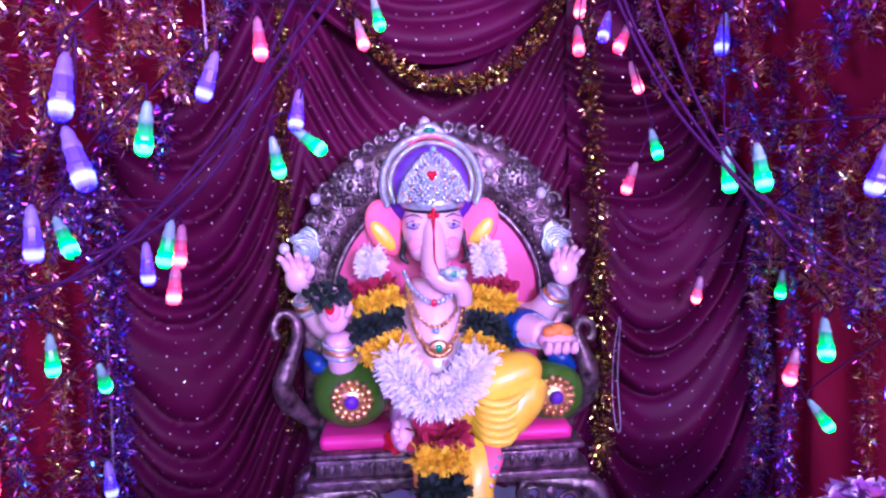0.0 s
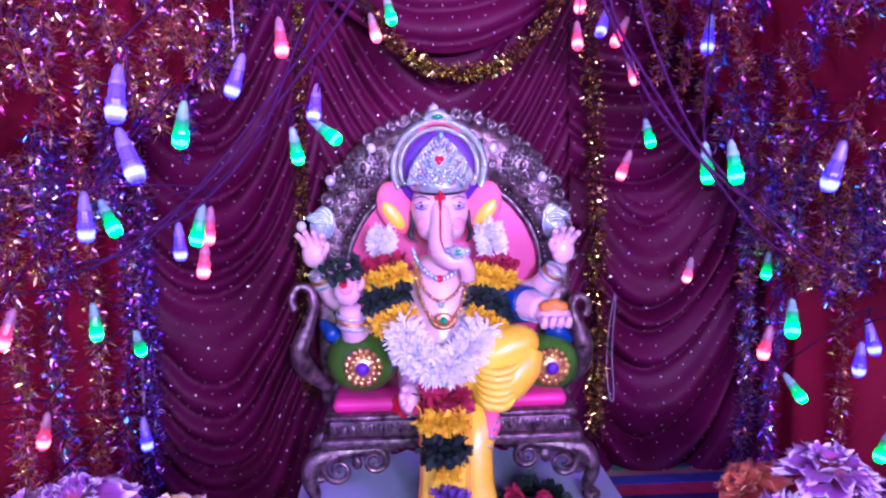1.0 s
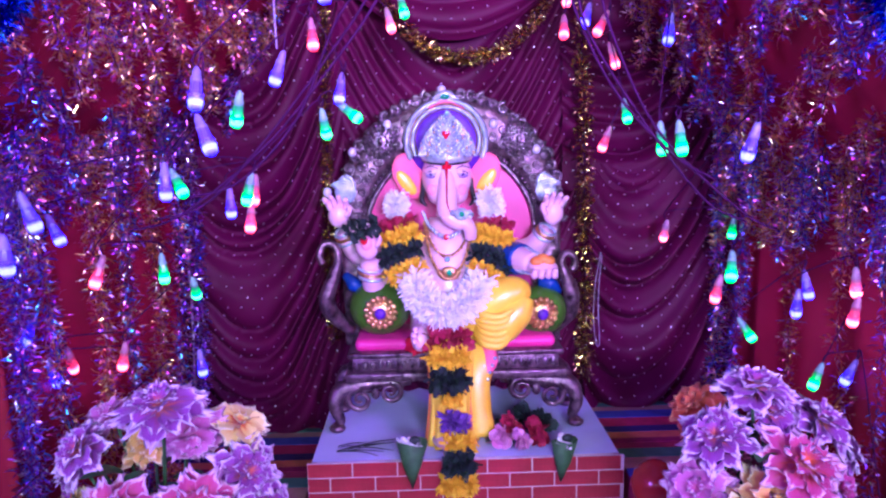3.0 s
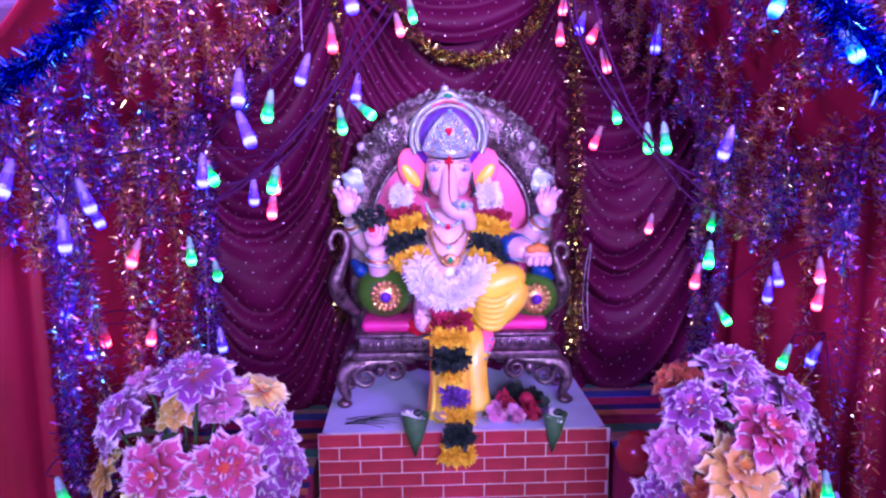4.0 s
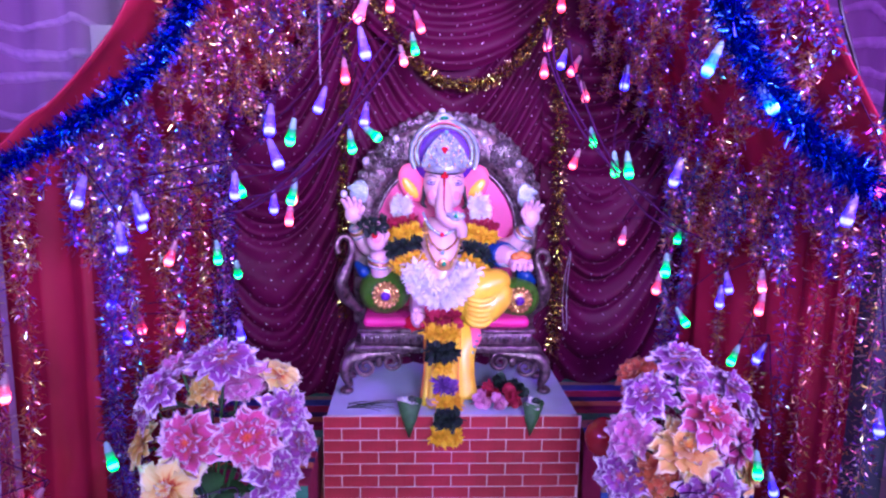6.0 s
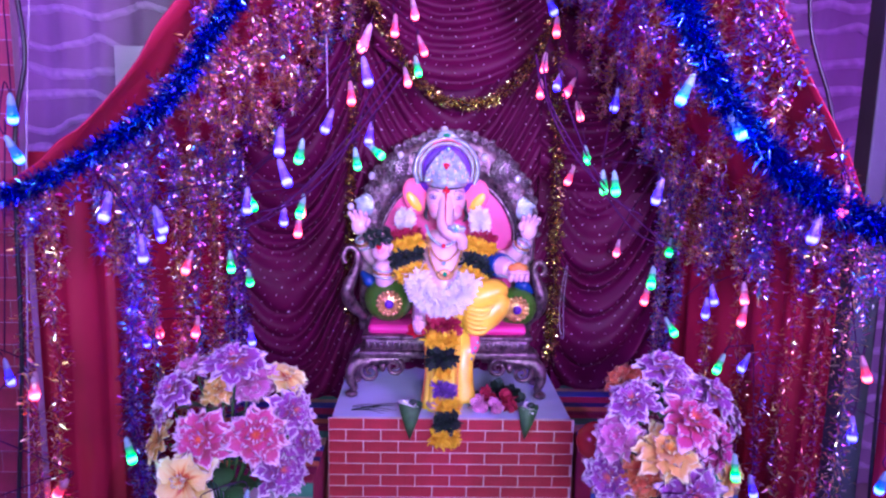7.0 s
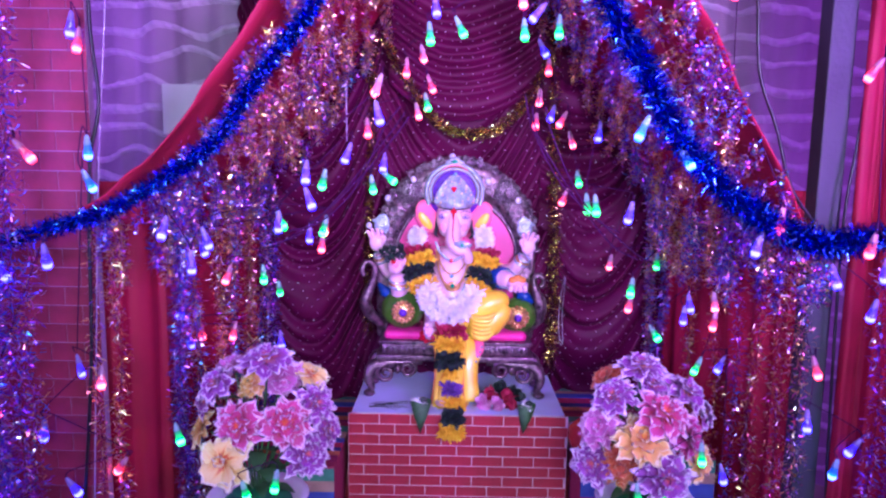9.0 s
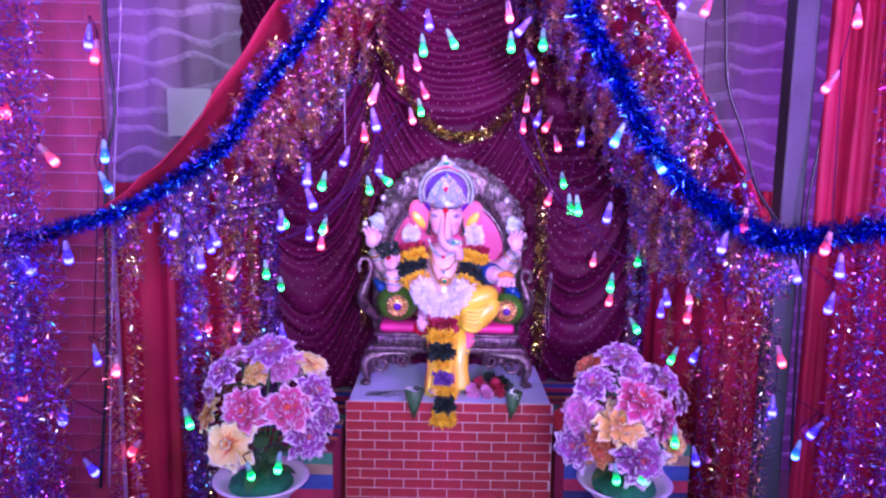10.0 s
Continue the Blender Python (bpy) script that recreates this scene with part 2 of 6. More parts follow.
def raw(name, verts, faces, material, parent=None, label="", smooth=False, reach=None, kind=""):
    me = bpy.data.meshes.new(name)
    me.from_pydata([tuple(v) for v in verts], [], faces)
    me.materials.append(material)
    if reach is not None:
        me.attributes.new("reach", "FLOAT", "POINT").data.foreach_set("value", reach)
    me.polygons.foreach_set("use_smooth", [smooth] * len(me.polygons))
    ob = new(name, me)
    if parent:
        hang(ob, parent)
    if label:
        ob["label"] = label
    if kind:
        ob["kind"] = kind
    return ob


def ball(bm, at, r, turn=(0, 0, 0), mi=0, u=14, v=10):
    r = (r, r, r) if isinstance(r, (int, float)) else r
    m = pose(*at, *turn) @ Matrix.Diagonal((*r, 1))
    add = bm.verts.new
    ends = add(m @ Vector((0, 0, 1))), add(m @ Vector((0, 0, -1)))
    rings = []
    for i in range(1, v):
        a = math.pi * i / v
        rings.append([add(m @ Vector((math.sin(a) * math.cos(6.283185 * k / u), math.sin(a) * math.sin(6.283185 * k / u), math.cos(a)))) for k in range(u)])
    for k in range(u):
        j = (k + 1) % u
        bm.faces.new((ends[0], rings[0][k], rings[0][j])).material_index = mi
        bm.faces.new((ends[1], rings[-1][j], rings[-1][k])).material_index = mi
        for p, q in zip(rings, rings[1:]):
            bm.faces.new((p[k], q[k], q[j], p[j])).material_index = mi


def box(bm, lo, hi, bevel=0.0, mi=0, turn=None):
    lo, hi = Vector(lo), Vector(hi)
    m = Matrix.Translation((lo + hi) / 2) @ (turn or Matrix()) @ Matrix.Diagonal((*(hi - lo), 1))
    out = bmesh.ops.create_cube(bm, size=1, matrix=m)
    faces = {f for w in out["verts"] for f in w.link_faces}
    for f in faces:
        f.material_index = mi
    if bevel:
        edges = list({e for f in faces for e in f.edges})
        bmesh.ops.bevel(bm, geom=edges, offset=bevel, segments=2, profile=0.5, affect="EDGES", material=-1)


def smoothed(pts, steps=6):
    """Points along a Catmull-Rom curve."""
    p = [Vector(q) for q in pts]
    p = [2 * p[0] - p[1]] + p + [2 * p[-1] - p[-2]]
    out = []
    for i in range(1, len(p) - 2):
        a, b, c, d = p[i - 1:i + 3]
        for k in range(steps):
            t = k / steps
            out.append(0.5 * (2 * b + (c - a) * t + (2 * a - 5 * b + 4 * c - d) * t * t + (3 * b - a - 3 * c + d) * t ** 3))
    return out + [p[-2]]


def tube(bm, pts, radii, seg=10, mi=0, flat=1.0, steps=5):
    """A tapered round bar along a curve."""
    n0 = len(pts)
    pts = smoothed(pts, steps)
    if isinstance(radii, (int, float)):
        radii = [radii] * n0
    rad = [float(v) for v in np.interp(np.linspace(0, n0 - 1, len(pts)), range(n0), radii)]
    rings = []
    side = Vector((1, 0.013, 0.007))
    for i, p in enumerate(pts):
        d = (pts[min(i + 1, len(pts) - 1)] - pts[max(i - 1, 0)]).normalized()
        side = (side - d * side.dot(d))
        if side.length < 1e-4:
            side = d.orthogonal()
        side.normalize()
        up = d.cross(side)
        ring = [bm.verts.new(p + (side * math.cos(a) + up * math.sin(a) * flat) * rad[i]) for a in np.linspace(0, 2 * math.pi, seg, endpoint=False)]
        rings.append(ring)
    faces = []
    for a, b in zip(rings, rings[1:]):
        for k in range(seg):
            faces.append(bm.faces.new((a[k], a[(k + 1) % seg], b[(k + 1) % seg], b[k])))
    faces += [bm.faces.new(rings[0][::-1]), bm.faces.new(rings[-1])]
    for f in faces:
        f.material_index = mi


def lathe(bm, at, profile, seg=32, turn=(0, 0, 0), mi=0):
    """Turns (radius, height) pairs round the axis."""
    m = pose(*at, *turn)
    rings = [[bm.verts.new(m @ Vector((r * math.cos(a), r * math.sin(a), z))) for a in np.linspace(0, 2 * math.pi, seg, endpoint=False)] for r, z in profile]
    for a, b in zip(rings, rings[1:]):
        for k in range(seg):
            bm.faces.new((a[k], a[(k + 1) % seg], b[(k + 1) % seg], b[k])).material_index = mi


def strips(place, way, length, width, curl=0.0, rng=None):
    """Many bent strips: verts and faces. place, way: n x 3."""
    n = len(place)
    rng = rng or np.random.default_rng(1)
    w = way / (np.linalg.norm(way, axis=1, keepdims=True) + 1e-9)
    side = np.cross(w, rng.normal(size=(n, 3)))
    side /= np.linalg.norm(side, axis=1, keepdims=True) + 1e-9
    nor = np.cross(w, side)
    L = np.broadcast_to(length, (n,))[:, None]
    W = np.broadcast_to(width, (n,))[:, None] / 2
    mid = place + w * L * 0.5 + nor * L * curl
    end = place + w * L
    v = np.stack([place - side * W * 0.7, place + side * W * 0.7, mid - side * W, mid + side * W, end - side * W * 0.6, end + side * W * 0.6], 1).reshape(-1, 3)
    f = []
    for i in range(n):
        b = 6 * i
        f += [(b, b + 1, b + 3, b + 2), (b + 2, b + 3, b + 5, b + 4)]
    return v, f


def sheet(fn, us, vs):
    """A grid of points fn(u, v): verts and faces."""
    verts = [fn(u, v) for v in vs for u in us]
    n = len(us)
    faces = [(j * n + i, j * n + i + 1, (j + 1) * n + i + 1, (j + 1) * n + i) for j in range(len(vs) - 1) for i in range(n - 1)]
    return verts, faces


def wob(x, y, z=0.0):
    return noise.noise((x, y, z))

# ---- room ----


def slab(name, lo, hi, material, label, category):
    bm = bmesh.new()
    box(bm, lo, hi)
    return tagged(part(name, bm, material, smooth=False), label, category, kind="structure")


slab("floor", (-2.3, -3.7, -0.05), (2.3, 0.8, 0.0), M_floor, "brownish stone floor of the room", "floor")
slab("ceiling", (-2.3, -3.7, 2.75), (2.3, 0.8, 2.85), M_wall, "plain painted ceiling of the room", "ceiling")
slab("wall_north", (-2.3, 0.7, 0.0), (2.3, 0.8, 2.75), M_wall, "painted wall behind the hung cloths", "wall")
slab("wall_south", (-2.3, -3.8, 0.0), (2.3, -3.7, 2.75), M_wall, "painted wall of the room", "wall")
slab("wall_west", (-2.4, -3.8, 0.0), (-2.3, 0.8, 2.75), M_wall, "painted side wall of the room", "wall")
slab("wall_east", (2.3, -3.8, 0.0), (2.4, 0.8, 2.75), M_wall, "painted side wall of the room", "wall")


# ---- hung cloth ----
def fold(level, wave, depth, seed):
    """Rounded ridges with sharp valleys between."""
    s = math.sin(math.pi * (level / wave + 1.3 * wob(level * 4, seed) + 0.5 * wob(level * 13, seed + 9)))
    return depth * (abs(s) ** 0.7 * 1.6 - 0.9) * (0.8 + 0.5 * wob(level * 9, seed + 4))


def swag_left(x, z):
    u = (x + 0.46) / 0.2
    level = z - 0.27 * u * u - 0.12 * u + 0.04 * wob(x * 4, z * 3, 3) + 0.012 * wob(x * 11, z * 9, 3)
    return 0.36 + fold(level, 0.086, -0.043, 1) * (0.8 + 1.0 * wob(x * 4, z * 5, 8))


def swag_middle(x, z):
    u = abs(x) / 0.28
    level = z - 0.36 * u ** 1.5 + 0.03 * wob(x * 5, z * 3, 5)
    return 0.385 + fold(level, 0.07, -0.028, 2) * (0.75 + 0.8 * wob(x * 5, z * 5, 9))


def swag_top(x, z):
    u = x / 0.2
    level = z - 0.075 * u * u + 0.01 * wob(x * 7, z * 4, 6)
    return 0.345 + fold(level, 0.052, -0.024, 3) - 0.02 * (1 - u * u * 0.4)


def swag_right_high(x, z):
    u = (x - 0.5) / 0.24
    level = z - 0.22 * u * u - 0.22 * u + 0.02 * wob(x * 7, z * 4, 7)
    return 0.372 + fold(level, 0.075, -0.036, 4) * (0.75 + 0.5 * wob(x * 5, z * 5, 10))


def swag_right_low(x, z):
    u = (x - 0.47) / 0.19
    level = z - 0.24 * u * u - 0.06 * u + 0.04 * wob(x * 4, z * 3, 11)
    k = min(1.0, max(0.15, (1.02 - z) / 0.15))
    return 0.358 + fold(level, 0.115, -0.056, 5) * k * (0.8 + 0.5 * wob(x * 5, z * 5, 12))


def drape(label, fn, x0, x1, z0, z1, rim=None, gap=0.034, nx=100, nz=200):
    """A hung sheet with its sequins. rim(u): how much the lower edge is cut up at u."""
    holder = thing("backdrop_cloth", label, "curtain", ((x0 + x1) / 2, 0.38, z0), "maroon backdrop cloths")

    def low(x):
        return z0 + (rim(x) if rim else 0.0)
    us, vs = np.linspace(x0, x1, nx), np.linspace(0, 1, nz)
    v, f = sheet(lambda x, k: (x, fn(x, low(x) + (z1 - low(x)) * k), low(x) + (z1 - low(x)) * k), us, vs)
    raw("cloth", v, f, M_maroon, holder, smooth=True)
    verts, faces = [], []
    row = 0
    z = z0 + 0.02
    while z < z1:
        x = x0 + 0.01 + (gap / 2 if row % 2 else 0)
        while x < x1 - 0.005:
            if z > low(x) + 0.01 and random.random() > 0.08:
                px, pz = x + random.gauss(0, 0.002), z + random.gauss(0, 0.002)
                m = pose(px, fn(px, pz) - 0.002, pz, random.gauss(0, 25), 0, random.gauss(0, 25))
                b = len(verts)
                verts += [m @ Vector((0.0021 * math.cos(k * 1.0472), 0, 0.0021 * math.sin(k * 1.0472))) for k in range(6)] + [m @ Vector((0, -0.0012, 0))]
                faces += [(b + k, b + (k + 1) % 6, b + 6) for k in range(6)]
            x += gap
        z += gap * 0.75
        row += 1
    raw("sequin_scatter", verts, faces, M_sequin, holder, "tiny silver sequins", kind="stuff")
    return holder


drape("maroon sequined satin hanging in deep swags behind the throne", swag_left, -0.72, -0.26, 0.18, 1.8)
drape("maroon sequined satin draped in narrow folds behind the throne", swag_middle, -0.29, 0.33, 0.3, 1.8, nx=150, nz=220)
drape("short maroon sequined swag looped over the throne", swag_top, -0.235, 0.26, 1.30, 1.95, lambda x: 0.085 * (x / 0.2) ** 2, nx=50, nz=90)
drape("maroon sequined satin pulled up in slanting folds", swag_right_high, 0.26, 0.74, 0.95, 1.8)
drape("maroon sequined satin with a flat hem and wide swags", swag_right_low, 0.318, 0.7, 0.18, 1.015)


def canopy_profile(s, side):
    """The tent's slope, from the low outer edge up to the ridge: x, z."""
    if side < 0:
        xs = [0.78, 0.716, 0.654, 0.542, 0.468, 0.383, 0.25, 0.1]
        zs = [1.07, 1.106, 1.151, 1.273, 1.393, 1.521, 1.74, 2.0]
    else:
        xs = [0.70, 0.675, 0.631, 0.544, 0.473, 0.37, 0.25, 0.1]
        zs = [0.98, 1.056, 1.148, 1.305, 1.429, 1.6, 1.79, 2.0]
    t = s * (len(xs) - 1)
    return side * float(np.interp(t, range(len(xs)), xs)), float(np.interp(t, range(len(zs)), zs))


def roof_point(s, y, side):
    x, z = canopy_profile(s, side)
    k = (y + 0.5) / 0.85
    x -= side * 0.055 * k
    return x, y, z


def tent_roof(side):
    def fn(s, y):
        x, yy, z = roof_point(s, y, side)
        d = 0.012 * wob(s * 5, y * 5, side) + 0.004 * math.sin(y * 60 + 5 * wob(s * 4, y, side))
        return x + side * (0.004 + d * 0.7), yy, z + 0.006 + d
    v, f = sheet(fn, np.linspace(0, 1, 60), np.linspace(-0.52, 0.36, 26))
    ob = raw("tent_roof", v, f, M_red, smooth=True)
    ob.modifiers.new("thick", "SOLIDIFY").thickness = 0.003
    tagged(ob, "red satin cloth slung as one slope of the canopy", "canopy", "red canopy slopes")


def side_cloth(name, path, z0, z1, folds, depth, label, top=None):
    """A red cloth hung in upright folds along a line on the floor."""
    p = smoothed([(x, y, 0) for x, y in path], 20)

    def fn(u, z):
        i = u * (len(p) - 1)
        a, b = p[int(i)], p[min(int(i) + 1, len(p) - 1)]
        q = a.lerp(b, i - int(i))
        d = (p[min(int(i) + 2, len(p) - 1)] - p[max(int(i) - 2, 0)]).normalized()
        nrm = Vector((d.y, -d.x, 0))
        k = depth * (math.sin(u * folds * 6.283 + 1.5 * wob(u * 7, z * 1.2, folds)) + 0.5 * wob(u * 30, z * 2, 1))
        q = q + nrm * k
        return q.x, q.y, z
    v, f = sheet(fn, np.linspace(0, 1, 130), np.linspace(z0, z1, 26))
    ob = raw(name, v, f, M_red, smooth=True)
    ob.modifiers.new("thick", "SOLIDIFY").thickness = 0.002
    return tagged(ob, label, "curtain", "red side curtains")


for side in (-1, 1):
    tent_roof(side)
side_cloth("side_curtain", [(-0.67, 0.36), (-0.69, 0.1), (-0.735, -0.2), (-0.74, -0.27), (-0.80, -0.36), (-0.87, -0.40)], 0.0, 1.12, 7, 0.007, "red satin curtain hung along the side of the canopy")
side_cloth("side_curtain", [(0.69, 0.36), (0.70, 0.15), (0.75, -0.1), (0.79, -0.24), (0.80, -0.28)], 0.0, 1.12, 7, 0.010, "red satin curtain hung in upright folds beside the canopy")
side_cloth("side_curtain", [(0.87, -0.36), (1.0, -0.42), (1.2, -0.45)], 0.0, 2.3, 5, 0.012, "outer red satin curtain beyond the post")


# ---- ruffled curtains ----
def ruffled_curtain(x0, x1, y, z0, z1, label):
    holder = thing("ruffled_curtain", label, "curtain", ((x0 + x1) / 2, y, z0), "ruffled curtains")

    def base(x, z):
        return y + 0.014 * math.sin(x * 48 + 2 * wob(x * 4, z * 1.5, y)) + 0.008 * wob(x * 20, z * 2)
    v, f = sheet(lambda x, z: (x, base(x, z), z), np.linspace(x0, x1, 90), np.linspace(z0, z1, 50))
    raw("sheer", v, f, M_ruffle, holder, smooth=True)
    z = z0 + 0.06
    k = 0
    while z < z1:
        def frill(x, t, z=z, k=k):
            w = 0.012 * math.sin(x * 23 + k * 2.1 + 3 * wob(x * 4, k * 1.7)) + 0.02 * wob(x * 9, k * 3.3, y)
            full = 0.45 + 0.75 * max(0.0, 0.5 + wob(x * 5, k * 5.1, 2))
            return x, base(x, z) - 0.003 - 0.017 * full * math.sin(t * math.pi) - 0.005 * math.sin(x * 190 + 4 * wob(x * 13, k) + t * 2), z + w + (t - 0.5) * 0.033 * full
        v, f = sheet(frill, np.linspace(x0, x1, 170), np.linspace(0, 1, 5))
        raw("frill", v, f, M_frill, holder, smooth=True)
        z += 0.085 + 0.016 * wob(k * 0.7, y)
        k += 1


ruffled_curtain(-1.6, -0.3, 0.52, 0.0, 2.5, "lilac sheer curtain with rows of wavy white ruffles")
ruffled_curtain(0.3, 1.7, 0.52, 0.0, 2.5, "pale sheer curtain with rows of wavy ruffles")

# a pale board showing between the ruffles
card = thing("wall_board", "small white board showing through the ruffled curtain", "board", (-0.98, 0.47, 1.35))
bm = bmesh.new()
box(bm, (-1.022, 0.462, 1.248), (-0.864, 0.475, 1.418), 0.003)
part("panel", bm, M_pot, card, smooth=False)

# ---- brick-print panel beside the tent, and the painted post ----


def brick_panel(name, lo, hi, y, bw, bh, joint, label, category, kind="", parent_depth=0.02, prints=(M_brickred, M_joint)):
    """A pale board with each printed brick raised a little on it."""
    (x0, z0), (x1, z1) = lo, hi
    holder = thing(name, label, category, ((x0 + x1) / 2, y, z0), kind=kind)
    bm = bmesh.new()
    box(bm, (x0, y, z0), (x1, y + parent_depth, z1))
    part("backing", bm, prints[1], holder, "pale joint lines", smooth=False)
    shared = {}
    row, z = 0, z1
    while z > z0 + 0.01:
        low = max(z0, z - bh)
        x = x0 - (bw / 2 if row % 2 else 0)
        while x < x1 - 0.004:
            a, b = max(x, x0) + joint / 2, min(x + bw, x1) - joint / 2
            if b - a > 0.004:
                key = (round(b - a, 4), round(z - low, 4))
                if key not in shared:
                    bb = bmesh.new()
                    box(bb, (-(b - a) / 2, -0.0012, -(z - low - joint) / 2), ((b - a) / 2, 0.0012, (z - low - joint) / 2))
                    finish(bb, False)
                    shared[key] = bpy.data.meshes.new("brick")
                    bb.to_mesh(shared[key])
                    bb.free()
                    shared[key].materials.append(prints[0])
                ob = new("brick", shared[key])
                ob.location = ((a + b) / 2, y - 0.0006, (z + low) / 2)
                hang(ob, holder)
            x += bw
        z -= bh
        row += 1
    return holder


post = thing("canopy_post", "grey-green painted square wooden post beside the red curtain", "post", (0.835, -0.3, 0))
bm = bmesh.new()
box(bm, (0.805, -0.33, 0), (0.862, -0.275, 2.1), 0.004)
part("shaft", bm, M_post, post, smooth=False)
bm = bmesh.new()
box(bm, (0.797, -0.34, 0), (0.87, -0.265, 0.05), 0.004)
part("foot", bm, M_post, post, smooth=False)

# ---- the altar table ----
table = thing("altar_table", "small altar table under a white cloth and brick-print sheet", "table", (0, 0.2, 0))
bm = bmesh.new()
box(bm, (-0.30, 0.012, 0.415), (0.30, 0.40, 0.446), 0.003)
part("tabletop", bm, M_joint, table, smooth=False)
for sx in (-0.27, 0.27):
    for sy in (0.05, 0.37):
        bm = bmesh.new()
        box(bm, (sx - 0.02, sy - 0.02, 0), (sx + 0.02, sy + 0.02, 0.415), 0.003)
        part("leg", bm, M_joint, table, smooth=False)


def table_cover():
    holder = thing("table_cloth", "white cloth spread over the altar table", "tablecloth", (0, 0.2, 0.45))

    def top(x, y):
        return x, y, 0.4485 + 0.0012 * wob(x * 9, y * 9) + 0.0008 * wob(x * 30, y * 25)
    v, f = sheet(top, np.linspace(-0.309, 0.309, 50), np.linspace(0.0, 0.402, 30))
    raw("cloth", v, f, M_cloth, holder, smooth=True)
    for side in (-1, 1):
        def fall(y, z, side=side):
            return side * (0.309 + (0.449 - z) * 0.05 + 0.006 * (0.449 - z) * 10 * math.sin(y * 40 + side)), y, z
        v, f = sheet(fall, np.linspace(0.0, 0.402, 40), np.linspace(0.02, 0.4485, 16))
        raw("side_fall", v, f, M_brickred, holder, smooth=True)


table_cover()

# ---- side ledges under striped cloth ----
STRIPES = [(0.13, 0.012, 0.03), (0.025, 0.10, 0.06), (0.16, 0.10, 0.07), (0.02, 0.035, 0.13), (0.18, 0.012, 0.035), (0.012, 0.012, 0.05), (0.24, 0.08, 0.035), (0.10, 0.006, 0.03)]
M_stripe = [mat("stripe_%s" % n, shade(c, 2.6), 0.8, 0, 30, 0.25, 500, 0.4) for n, c in zip(("maroon", "green", "sand", "blue", "red", "navy", "rust", "wine"), STRIPES)]


def ledge(x0, x1, z, label):
    holder = thing("side_ledge", label, "bench", ((x0 + x1) / 2, 0.1, 0), "striped ledges")
    bm = bmesh.new()
    box(bm, (x0, -0.16, 0.0), (x1, 0.40, z - 0.006), 0.004)
    part("block", bm, M_stripe[0], holder, smooth=False)
    y, i = 0.40, 0
    while y > -0.17:
        w = (0.035, 0.022, 0.03, 0.04, 0.05, 0.03)[i % 6]
        bm = bmesh.new()
        box(bm, (x0 - 0.003, max(y - w, -0.17), z - 0.006), (x1 + 0.003, y, z + 0.0015 * (i % 2)))
        part("stripe", bm, M_stripe[i % 8], holder, smooth=False)
        y -= w
        i += 1
    zz = z - 0.006
    while zz > 0.01:
        w = (0.03, 0.045, 0.035)[i % 3]
        bm = bmesh.new()
        box(bm, (x0 - 0.003, -0.172, max(0, zz - w)), (x1 + 0.003, -0.162, zz))
        part("stripe", bm, M_stripe[i % 8], holder, smooth=False)
        zz -= w
        i += 1


ledge(-0.66, -0.335, 0.36, "low ledge under a striped maroon, green and blue cloth")
ledge(0.332, 0.68, 0.405, "low ledge under a striped cloth beside the altar")

# ---- throne ----
TX = -0.012


def scroll(bm, at, r0, r1, turns, start, hand, width, y, mi=0):
    """A flat spiral bar in the x-z plane."""
    pts, rad = [], []
    n = int(10 * turns)
    for i in range(n + 1):
        k = i / n
        a = start + hand * k * turns * 2 * math.pi
        r = r0 + (r1 - r0) * k
        pts.append((at[0] + r * math.cos(a), y, at[1] + r * math.sin(a)))
        rad.append(width * (1 - 0.6 * k))
    tube(bm, pts, rad, 8, mi, 1.0, 2)


throne = thing("throne", "ornate dark bronze throne with hot-pink upholstery on scrolled legs", "throne", (TX, 0.2, 0.45))


def arch(k, w, h, z0):
    """Half-turn arch at k in 0..1: x offset and height."""
    a = math.pi * k
    return -w * math.cos(a) * (1 - 0.06 * math.sin(a) ** 2), z0 + h * math.sin(a) ** 0.98


